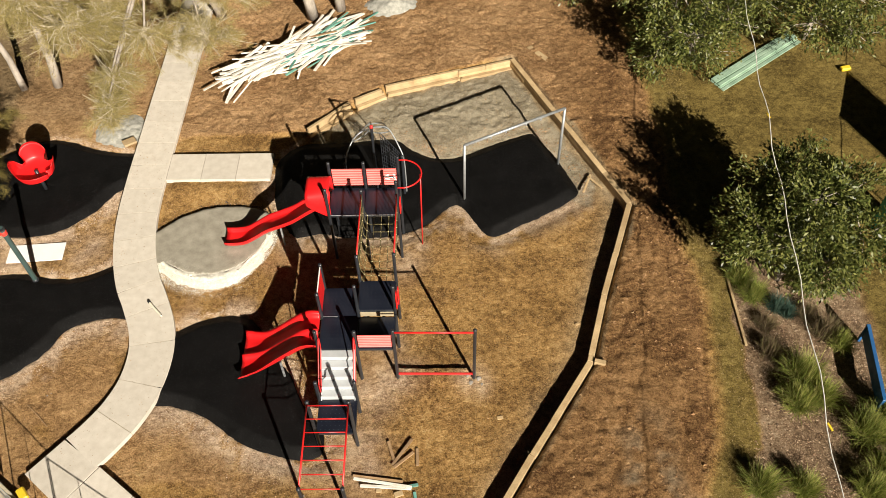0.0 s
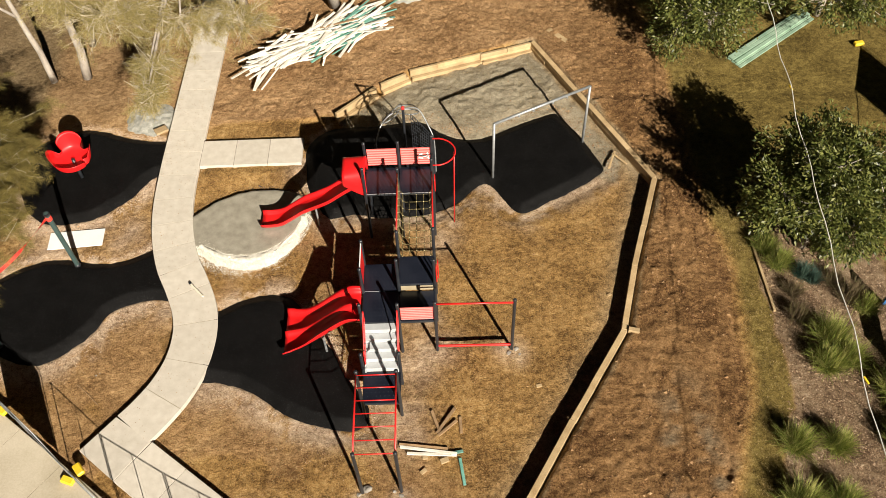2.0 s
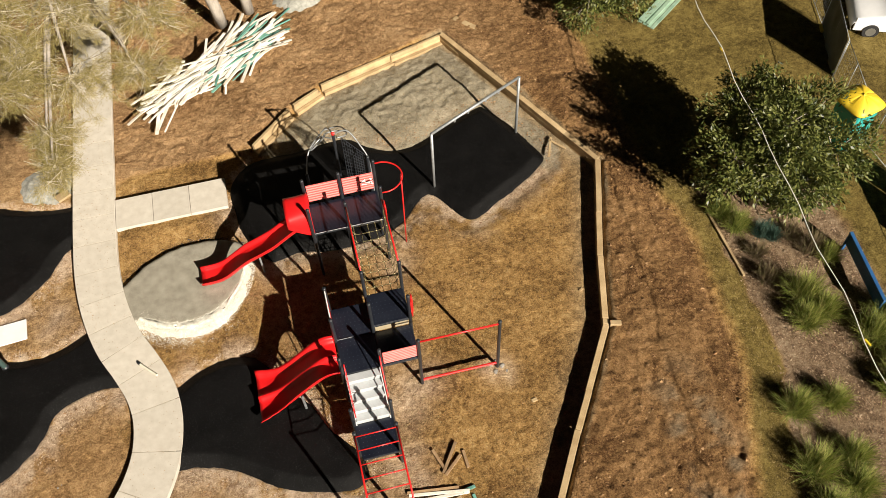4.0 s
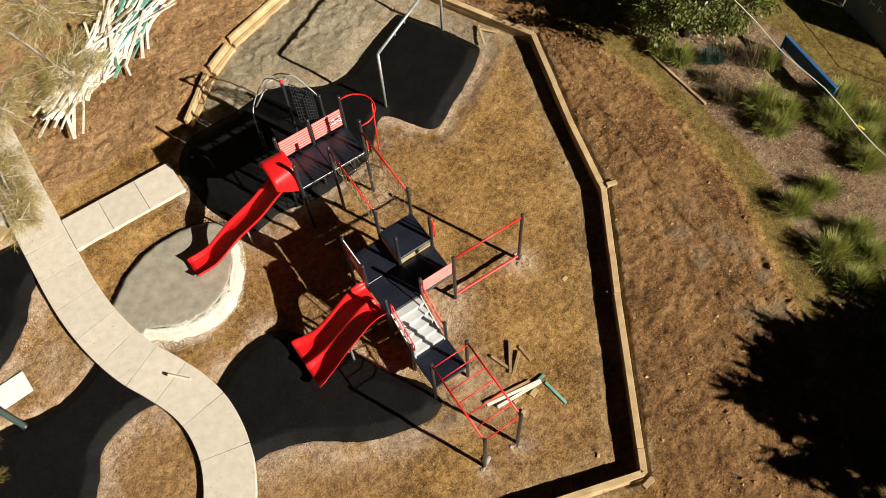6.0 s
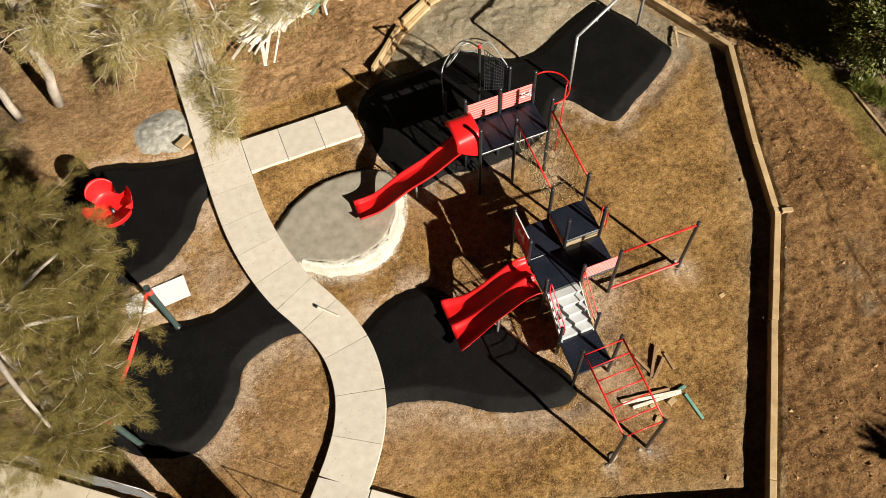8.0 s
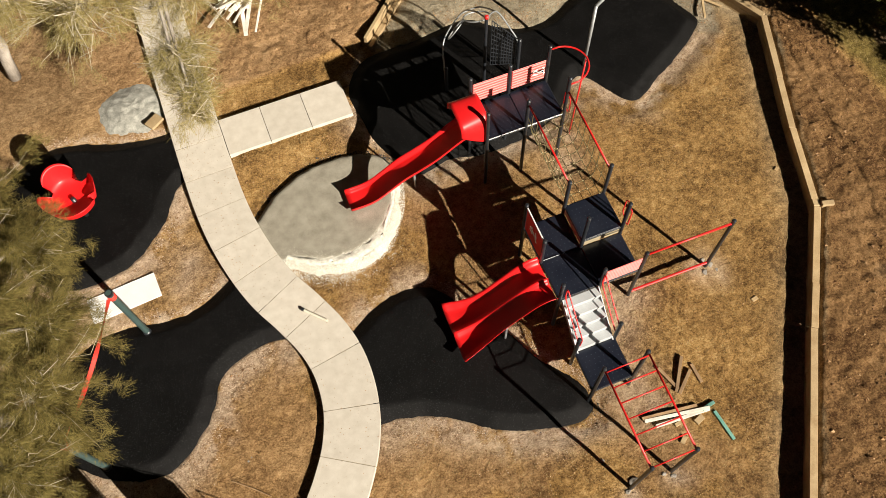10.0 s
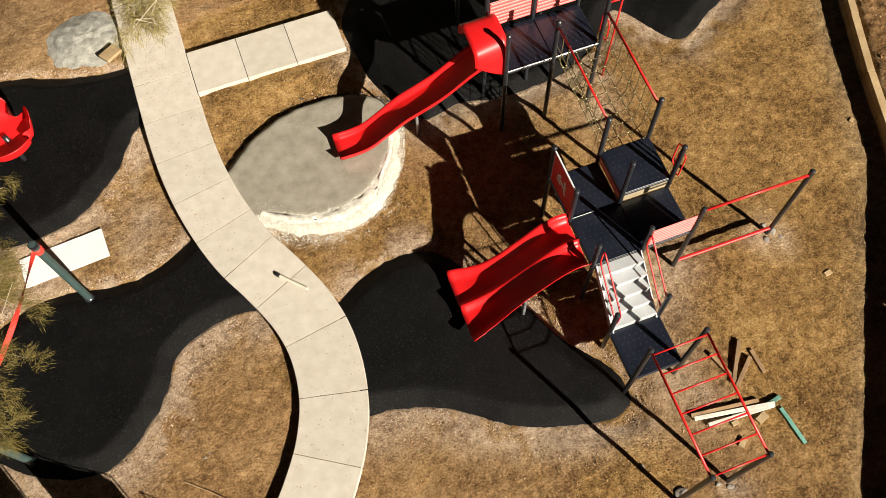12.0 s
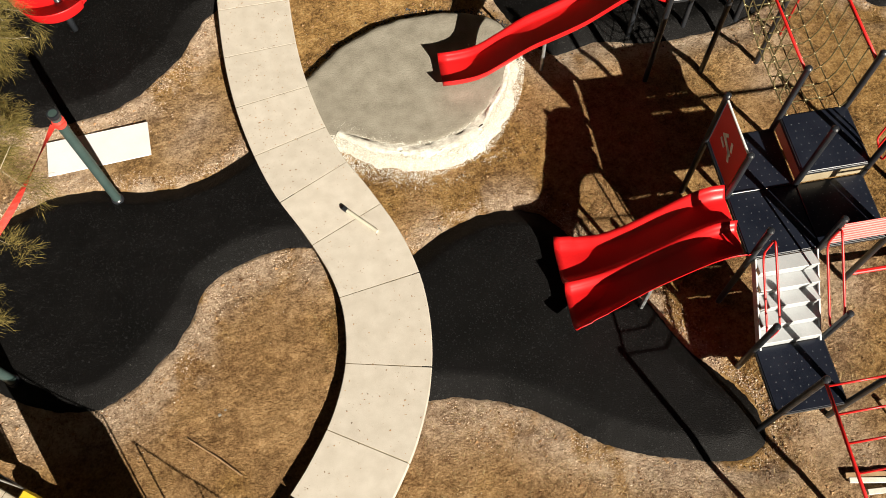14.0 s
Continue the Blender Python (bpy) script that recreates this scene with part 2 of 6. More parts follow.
def inside_distance(x, y, outline):
    """Distance to a closed outline, negative inside."""
    best, odd = np.full(x.shape, 1e9), np.zeros(x.shape, bool)
    n = len(outline)
    for i in range(n):
        (ax, ay), (bx, by) = outline[i], outline[(i + 1) % n]
        dx, dy = bx - ax, by - ay
        t = np.clip(((x - ax) * dx + (y - ay) * dy) / (dx * dx + dy * dy + 1e-12), 0, 1)
        best = np.minimum(best, (x - ax - t * dx) ** 2 + (y - ay - t * dy) ** 2)
        cross = (ay > y) != (by > y)
        odd ^= cross & (x < (bx - ax) * (y - ay) / (by - ay + 1e-12) + ax)
    return np.sqrt(best) * np.where(odd, -1, 1)


def line_distance(x, y, line):
    best = np.full(x.shape, 1e9)
    for (ax, ay), (bx, by) in zip(line[:-1], line[1:]):
        dx, dy = bx - ax, by - ay
        t = np.clip(((x - ax) * dx + (y - ay) * dy) / (dx * dx + dy * dy + 1e-12), 0, 1)
        best = np.minimum(best, (x - ax - t * dx) ** 2 + (y - ay - t * dy) ** 2)
    return np.sqrt(best)


def ease(v, a, b):
    t = np.clip((v - a) / (b - a), 0, 1)
    return t * t * (3 - 2 * t)


# ---- outlines of the plan ----
PATH_LINE = curve_points([(-11.6, 38), (-11.65, 30), (-11.68, 27), (-11.7, 24.4), (-11.71, 22), (-11.68, 20.5), (-11.56, 19.3), (-11.33, 18.2), (-11.0, 17.2), (-10.55, 16.3), (-10.13, 15.3), (-9.95, 14.3), (-10.05, 13.2), (-10.42, 12.2), (-10.95, 11.37), (-11.36, 10.86)], 0.1)
RUBBER_A = curve_points([(-11.7, 23.5), (-13.0, 23.6), (-14.2, 23.85), (-15.2, 24.25), (-16.2, 24.35), (-17.2, 23.95), (-18.0, 23.2), (-18.15, 22.1), (-17.8, 21.0), (-17.2, 19.9), (-16.3, 19.3), (-15.4, 19.28), (-14.5, 19.5), (-13.8, 20.05), (-13.3, 20.5), (-12.95, 21.1), (-12.5, 21.6), (-11.7, 21.8)], 0.3, True)
RUBBER_B = curve_points([(-11.4, 18.3), (-12.2, 18.05), (-12.8, 17.72), (-13.5, 17.55), (-14.3, 17.6), (-15.1, 17.77), (-15.9, 17.76), (-16.6, 17.5), (-17.5, 16.9), (-18, 16), (-17.8, 15), (-17.1, 14.2), (-16.4, 13.65), (-15.4, 13.3), (-14.7, 13.4), (-14.1, 13.8), (-13.6, 14.3), (-13.25, 14.8), (-13.05, 15.25), (-12.5, 15.57), (-11.6, 15.75), (-10.6, 15.8)], 0.3, True)
RUBBER_C = curve_points([(-9.9, 15.0), (-9.3, 15.35), (-8.9, 15.6), (-8.4, 15.82), (-7.6, 15.95), (-6.8, 15.75), (-6.3, 15.1), (-5.85, 14.3), (-5.25, 13.6), (-4.78, 12.6), (-4.28, 12.0), (-3.98, 11.4), (-4.05, 10.75), (-4.75, 10.55), (-5.5, 10.75), (-6.1, 10.95), (-6.7, 11.2), (-7.2, 11.55), (-7.9, 12.05), (-8.5, 12.3), (-9.1, 12.45), (-9.9, 12.8)], 0.3, True)
RUBBER_D = curve_points([(-6.9, 22.9), (-6.2, 23.8), (-5.2, 24.0), (-4.2, 24.0), (-2.4, 24.2), (-1.6, 23.6), (-0.9, 23.2), (0, 23.1), (0.9, 23.5), (1.8, 23.95), (2.9, 24.38), (3.12, 24.38), (3.3, 24.15), (3.9, 23.2), (4.3, 22.3), (4.68, 21.35), (4.66, 21.1), (4.45, 20.85), (3.6, 20.25), (2.4, 19.6), (1.6, 19.14), (1.32, 19.08), (1.1, 19.18), (0.85, 19.5), (0.4, 20.25), (0.05, 20.6), (-0.4, 20.2), (-1, 19.55), (-1.8, 19.2), (-2.7, 19.05), (-3.9, 19.05), (-4.9, 19.3), (-5.75, 19.1), (-6.3, 19.8), (-6.7, 20.6), (-6.9, 21.8)], 0.3, True)
SAND_PAD = curve_points([(-11.2, 19.2), (-10.8, 19.55), (-10.2, 20.1), (-9.4, 20.5), (-8.4, 20.7), (-7.3, 20.55), (-6.6, 20.1), (-6.5, 19.2), (-7.0, 18.3), (-7.6, 17.7), (-8.4, 17.4), (-9.3, 17.4), (-10.2, 17.8), (-11, 18.0)], 0.3, True)
GRAVEL_RIM = curve_points([(-10.4, 17.95), (-9.7, 17.5), (-8.75, 17.2), (-7.95, 17.35), (-7.25, 17.95), (-6.8, 18.7), (-6.65, 19.2)], 0.2)
GRAVEL_BASE = [(-5.6, 24.2), (-4, 25.7), (-2.7, 26.5), (2.4, 28.1), (5.5, 21.6), (5.0, 20.3), (3.6, 20.9), (0.5, 21.8), (-5, 22.9)]
WALL_LINE = [(2.46, 28.2), (6.3, 20.2), (4.95, 16.2), (4.22, 13.66), (2.2, 10.53), (-0.71, 5.87), (-3.2, 6.65), (-5.6, 7.4)]
WALL_NW = [(-5.75, 24.25), (-4.15, 25.75), (-2.8, 26.6), (2.46, 28.2)]
YARD = [(2.46, 28.2), (6.3, 20.2), (4.95, 16.2), (4.22, 13.66), (2.2, 10.53), (-0.71, 5.87), (-3.2, 6.65), (-5.6, 7.4), (-9, 9), (-11, 11), (-12, 20), (-11, 24.2), (-5.75, 24.25), (-4.15, 25.75), (-2.8, 26.6)]
RUBBERS = (RUBBER_A, RUBBER_B, RUBBER_C, RUBBER_D)
SOIL = -0.20
MULCH_EDGE = curve_points([(9.5, 26), (9.3, 20), (9.2, 17.4), (9.15, 14.2), (9.12, 12.2), (8.4, 9.3), (7.4, 6.5), (5.5, 2.5), (3, -4)], 0.4)
TRACK_EDGE = curve_points([(6.6, 34), (7.6, 26), (7.8, 22), (7.8, 19.4), (8.1, 15.5), (7.7, 11.5), (6.9, 9.3), (6.0, 6.5), (3.5, 2), (0, -5)], 0.4)


def side_x(y, line):
    """x of a line that runs down the plan, at each y."""
    return np.interp(-y, -line[:, 1], line[:, 0])


def soil_height(x, y):
    """The ground without its pads."""
    yard = inside_distance(x, y, YARD)
    east = ease(x, -6, 3)
    outside = ease(yard, 0.05, 0.25) * np.clip(ease(x, -2.5, 1) * ease(24 - y, -1, 0) + ease(y, 23.5, 25.5) * ease(x, -8.5, -5), 0, 1)
    z = SOIL + 0.02 * fbm(x, y, 2.5, 3, 3) + 0.13 * east
    bank = 0.36 - 0.20 * ease(x, 6.5, 9.5)
    z = z + outside * bank
    rough = np.clip(np.maximum(outside, ease(y, 24.2, 24.8) * ease(x, -10.9, -10.6)) * (1 - ease(x - side_x(y, TRACK_EDGE), -0.2, 0.4)), 0, 1)
    z = z + (0.02 + 0.03 * rough) * fbm(x, y, 0.5, 11, 3) + (0.014 + 0.034 * rough) * (0.6 - 2 * np.abs(fbm(x, y, 0.42, 17, 3))) + (0.010 + 0.014 * rough) * fbm(x, y, 0.16, 19, 2)
    for off in (0.2, 0.75):                                           # wheel ruts
        d = np.abs(x - side_x(y, TRACK_EDGE) + off + 0.12 * fbm(x, y, 3, 23 + off, 2))
        cleat = 0.62 + 0.22 * np.sin(30 * y) if off < 0.5 else 0.6
        z = z - 0.085 * outside * (0.85 + 0.4 * fbm(x, y, 1.4, 29, 2)) * cleat * np.exp(-(d / 0.10) ** 2) * ease(y, 3, 8) * (1 - ease(y, 20, 24))
    along_track = x - side_x(y, TRACK_EDGE) + 0.1 * fbm(x, y, 4, 37, 2)      # cleat marks of machines
    z = z + 0.022 * rough * ease(x, 1, 4) * fbm(along_track, 0.12 * y, 0.22, 33, 3)
    dip = line_distance(x, y, WALL_LINE) * np.where(yard < 0, 1, 9)
    z = z - 0.02 * np.exp(-(dip / 0.5) ** 2)
    return z


# ---- ground: one sheet, fine in the middle, to the horizon ----
def spread(lo, hi, step, far):
    a = list(np.arange(lo, hi + 1e-6, step))
    g = step
    while a[-1] < far:
        g *= 1.25
        a.append(a[-1] + g)
    g, b = step, [a[0]]
    while b[-1] > -far:
        g *= 1.25
        b.append(b[-1] - g)
    return np.array(b[:0:-1] + a)


gx, gy = spread(-21.0, 17.5, 0.062, 900.0), spread(4.0, 34.5, 0.062, 900.0)
X, Y = np.meshgrid(gx, gy)
wx, wy = X + 0.22 * fbm(X, Y, 0.9, 5, 4), Y + 0.22 * fbm(X, Y, 0.9, 8, 4)
Z = soil_height(X, Y)
yard_d = inside_distance(wx, wy, YARD)
rub_d = np.min([inside_distance(wx, wy, r) for r in RUBBERS], axis=0)
rub_true = np.min([inside_distance(X, Y, r) for r in RUBBERS], axis=0)
sand_d = inside_distance(wx, wy, SAND_PAD)
path_d = line_distance(X, Y, PATH_LINE)
Z = Z + 0.12 * ease(X, -7.5, -5) * (1 - ease(X, -2.5, 3)) * ease(-yard_d, 0.2, 1.0) * ease(rub_true, 0.0, 0.6)     # higher round the posts
Z = Z + 0.12 * ease(X, -11.0, -10.6) * (1 - ease(X, -7.2, -6.6)) * np.exp(-((Y - 21.55) / 0.45) ** 2)      # dirt banked against the side path
Z = Z - 0.13 * (1 - ease(rub_true, 0.1, 0.8)) * ease(X, -1, 1)          # cut back beside the square pad
Z = Z - 0.25 * ease(-rub_true, 0.02, 0.4) - 0.2 * ease(0.75 - path_d, 0.05, 0.25) - 0.2 * ease(-sand_d, 0.4, 0.8)
south = ease(np.min([inside_distance(X, Y + 0.5, r) for r in RUBBERS], axis=0) - rub_true, 0.35, -0.45)
pale = np.exp(-(np.clip(rub_d - 0.02, 0, 9) / (0.25 + 0.3 * south + 0.35 * np.abs(fbm(X, Y, 1.5, 41, 2)))) ** 2.2) * ease(fbm(X, Y, 0.9, 43, 3) + 0.5 * fbm(X, Y, 0.3, 44, 3) + 0.45 * south, -0.15, 0.3)
spots = [(-1.9, 13.3, 0.7), (0.5, 13.3, 0.5), (-3.0, 11.0, 0.8), (-2.9, 8.5, 0.35), (-4.2, 8.5, 0.3), (-2.6, 12.6, 0.8), (-2.2, 14.8, 0.5), (-1.7, 17.9, 0.6), (0.1, 20.6, 0.5), (-1.2, 18.6, 0.3), (-2.7, 10.2, 0.6), (-13.2, 18.8, 0.8), (-15.7, 18.4, 1.0), (-12.9, 21.0, 0.5)]
for sx, sy, sr in spots:
    pale = np.maximum(pale, 1.0 * np.exp(-((wx - sx) ** 2 + (wy - sy) ** 2) / sr ** 2) * (0.8 + 0.5 * fbm(X, Y, 0.5, 47, 3)))
out_d = ease(yard_d, 0.1, 0.4)
track = out_d * (1 - ease(wx - side_x(wy, TRACK_EDGE), -0.25, 0.25)) * ease(wx, -1.5, 0.5)
north = out_d * ease(wy, 24.0, 24.6) * ease(wx, -10.95, -10.85) * (1 - ease(wx - side_x(wy, TRACK_EDGE), -0.3, 0.3))
west = ease(-10.6 - wx, 0, 0.4)
earth = np.clip(ease(fbm(X, Y, 1.7, 51, 4), -0.05, 0.35) * (1 - ease(wy, 18, 22)) * (0.2 + 0.8 * ease(-wx, -2, 3)) , 0, 1) * (1 - out_d)
earth = np.clip(np.maximum(earth, west * ease(fbm(X, Y, 1.3, 53, 4) + 0.25, -0.2, 0.35) * (1 - ease(wy, 16.5, 18.5))), 0, 1)
soil = np.clip(track + north + 0.4 * earth + west * ease(wy, 24.8, 26), 0, 1)
tan = north * (0.8 + 0.3 * fbm(X, Y, 1.5, 57, 3)) * (1 - ease(wx, 2.0, 6.5))
tan = np.clip(np.maximum(np.maximum(tan, 0.75 * west * ease(wy, 23.4, 24.4)), 0.5 * earth * (1 - ease(wx, -3, 0))), 0, 1)
mulch = ease(wx - side_x(wy, MULCH_EDGE), -0.05, 0.12) * (1 - ease(wy, 18.0, 19.0)) * (1 - ease(wx, 13.2, 13.8))
lawn = np.clip(ease(wx - side_x(wy, TRACK_EDGE), 0.0, 0.5), 0, 1) * (1 - mulch)
base = ease(-inside_distance(wx, wy, GRAVEL_BASE), -0.1, 0.25)
base = np.maximum(base, 0.85 * track * np.exp(-(((X - 5.6) / 0.9) ** 2 + ((Y - 9.0) / 2.2) ** 2)) * ease(fbm(X, Y, 0.7, 61, 3), -0.3, 0.3))
base = np.maximum(base, 0.6 * (1 - out_d) * np.exp(-(line_distance(wx, wy, WALL_LINE) / 0.75) ** 2))
pale = pale * (1 - 0.75 * base)
litter = ease(-13.0 - wx + 0.15 * (24 - wy), 0, 2) * ease(wy, 23, 25) * 0.35 + ease(-17.5 - wx, 0, 1.5)
verts = np.stack([X, Y, Z], -1).reshape(-1, 3)
ny, nx = X.shape
idx = np.arange(ny * nx).reshape(ny, nx)
quads = np.stack([idx[:-1, :-1], idx[:-1, 1:], idx[1:, 1:], idx[1:, :-1]], -1).reshape(-1, 4)
ground_mesh = bpy.data.meshes.new("ground")
ground_mesh.vertices.add(len(verts))
ground_mesh.vertices.foreach_set("co", verts.ravel())
ground_mesh.loops.add(quads.size)
ground_mesh.loops.foreach_set("vertex_index", quads.ravel())
ground_mesh.polygons.add(len(quads))
ground_mesh.polygons.foreach_set("loop_start", np.arange(0, quads.size, 4))
ground_mesh.update(calc_edges=True)
ground_mesh.shade_smooth()
for name, chans in (("cover_a", (soil, lawn, mulch)), ("cover_b", (base, np.clip(pale, 0, 1), np.clip(litter, 0, 1))), ("cover_c", (tan, 0 * tan, 0 * tan))):
    at = ground_mesh.attributes.new(name, "FLOAT_COLOR", "POINT")
    at.data.foreach_set("color", np.stack([*[c.ravel() for c in chans], np.ones(X.size)], -1).astype(np.float32).ravel())


def ground_material():
    m = bpy.data.materials.new("site_ground")
    m.use_nodes = True
    nt = m.node_tree
    L = nt.links.new
    b = nt.nodes["Principled BSDF"]
    b.inputs["Roughness"].default_value, b.inputs["Specular IOR Level"].default_value = 0.95, 0.15
    geo = nt.nodes.new("ShaderNodeNewGeometry")

    def noise_of(scale, detail=5, rough=0.6):
        n = nt.nodes.new("ShaderNodeTexNoise")
        n.inputs["Scale"].default_value, n.inputs["Detail"].default_value, n.inputs["Roughness"].default_value = scale, detail, rough
        L(geo.outputs["Position"], n.inputs["Vector"])
        return n.outputs[0]

    broad, mid, fine = noise_of(0.6), noise_of(5.0, 6, 0.7), noise_of(20.0, 5, 0.75)

    def tone(*cols):
        s = nt.nodes.new("ShaderNodeMath")
        s.operation = "MULTIPLY_ADD"
        L(fine, s.inputs[0])
        s.inputs[1].default_value = 0.6
        a = nt.nodes.new("ShaderNodeMath")
        a.operation = "MULTIPLY_ADD"
        L(mid, a.inputs[0])
        a.inputs[1].default_value = 0.85
        q = nt.nodes.new("ShaderNodeMath")
        q.operation = "MULTIPLY"
        L(broad, q.inputs[0])
        q.inputs[1].default_value = 0.6
        L(q.outputs[0], a.inputs[2])
        L(a.outputs[0], s.inputs[2])
        r = nt.nodes.new("ShaderNodeMapRange")
        r.inputs[1].default_value, r.inputs[2].default_value = 0.85, 1.36
        L(s.outputs[0], r.inputs[0])
        c = nt.nodes.new("ShaderNodeValToRGB")
        for i, col in enumerate(cols):
            e = c.color_ramp.elements[i] if i < 2 else c.color_ramp.elements.new(1.0)
            e.position, e.color = i / (len(cols) - 1), (*col, 1)
        L(r.outputs[0], c.inputs[0])
        return c.outputs[0]

    a, bb, cc = (nt.nodes.new("ShaderNodeAttribute") for _ in range(3))
    a.attribute_name, bb.attribute_name, cc.attribute_name = "cover_a", "cover_b", "cover_c"
    sa, sb = nt.nodes.new("ShaderNodeSeparateColor"), nt.nodes.new("ShaderNodeSeparateColor")
    L(a.outputs["Color"], sa.inputs[0])
    L(bb.outputs["Color"], sb.inputs[0])
    sc = nt.nodes.new("ShaderNodeSeparateColor")
    L(cc.outputs["Color"], sc.inputs[0])
    colour = tone((0.11, 0.057, 0.017), (0.375, 0.22, 0.077), (0.60, 0.41, 0.18))
    for fac, cols in ((sa.outputs[0], ((0.09, 0.042, 0.015), (0.315, 0.177, 0.073), (0.49, 0.30, 0.145))),
                      (sa.outputs[1], ((0.07, 0.048, 0.012), (0.20, 0.145, 0.041), (0.32, 0.245, 0.086))),
                      (sa.outputs[2], ((0.08, 0.048, 0.027), (0.24, 0.165, 0.10), (0.40, 0.315, 0.215))),
                      (sb.outputs[0], ((0.20, 0.165, 0.11), (0.34, 0.295, 0.21), (0.46, 0.405, 0.30))),
                      (sc.outputs[0], ((0.23, 0.125, 0.052), (0.50, 0.31, 0.152), (0.68, 0.46, 0.26))),
                      (sb.outputs[1], ((0.25, 0.165, 0.105), (0.57, 0.43, 0.30), (0.80, 0.67, 0.52))),
                      (sb.outputs[2], ((0.13, 0.085, 0.04), (0.27, 0.19, 0.10), (0.40, 0.31, 0.19)))):
        mx = nt.nodes.new("ShaderNodeMix")
        mx.data_type = "RGBA"
        L(fac, mx.inputs[0])
        L(colour, mx.inputs[6])
        L(tone(*cols), mx.inputs[7])
        colour = mx.outputs[2]
    L(colour, b.inputs["Base Color"])
    clods, grit = noise_of(3.2, 10, 0.74), noise_of(22.0, 5, 0.7)
    depth = nt.nodes.new("ShaderNodeMath")                  # dug soil is rougher than the yard
    depth.operation = "MULTIPLY_ADD"
    L(sa.outputs[0], depth.inputs[0])
    depth.inputs[1].default_value, depth.inputs[2].default_value = 0.75, 0.6
    h1 = nt.nodes.new("ShaderNodeMath")
    h1.operation = "MULTIPLY"
    L(clods, h1.inputs[0])
    L(depth.outputs[0], h1.inputs[1])
    h2 = nt.nodes.new("ShaderNodeMath")
    h2.operation = "MULTIPLY_ADD"
    L(grit, h2.inputs[0])
    h2.inputs[1].default_value = 0.22
    L(h1.outputs[0], h2.inputs[2])
    bump = nt.nodes.new("ShaderNodeBump")
    bump.inputs["Strength"].default_value, bump.inputs["Distance"].default_value = 1.0, 0.24
    L(h2.outputs[0], bump.inputs["Height"])
    L(bump.outputs[0], b.inputs["Normal"])
    return m


ground_mesh.materials.append(ground_material())
tagged(new("ground", ground_mesh), "dry brown grass and bare dug soil of the site", "ground", kind="structure")


# ---- pads laid on the ground ----
def pad(name, outline, mat, label, top, drop, width, bumpy, step=0.07, reach=0.12, ragged=0.035, frays=0.25):
    """A low mat whose rounded rim runs down into the soil."""
    lo, hi = outline.min(0) - 0.4, outline.max(0) + 0.4
    x, y = np.meshgrid(np.arange(lo[0], hi[0], step), np.arange(lo[1], hi[1], step))
    d = inside_distance(x, y, outline) + ragged * fbm(x, y, frays, 71, 3)
    k = np.clip(1 + d / width, 0, 2)
    z = top - drop * np.where(k < 0.15, k * k / 0.3, k - 0.075) - 0.10 * np.clip(d + 0.06, 0, 1) / 0.06 * 0.5 + bumpy * fbm(x, y, 0.16, 77, 2) + 0.012 * fbm(x, y, 2.0, 79, 2)
    keep = d < reach
    cell = keep[:-1, :-1] & keep[1:, :-1] & keep[:-1, 1:] & keep[1:, 1:]
    n = np.arange(x.size).reshape(x.shape)
    f = np.stack([n[:-1, :-1][cell], n[:-1, 1:][cell], n[1:, 1:][cell], n[1:, :-1][cell]], -1)
    used, inv = np.unique(f, return_inverse=True)
    v = np.stack([x.ravel(), y.ravel(), z.ravel()], -1)[used]
    return tagged(new(name, mesh_of(name, v.tolist(), inv.reshape(-1, 4).tolist(), mat, True)), label, name.replace("_", " "), kind="structure")


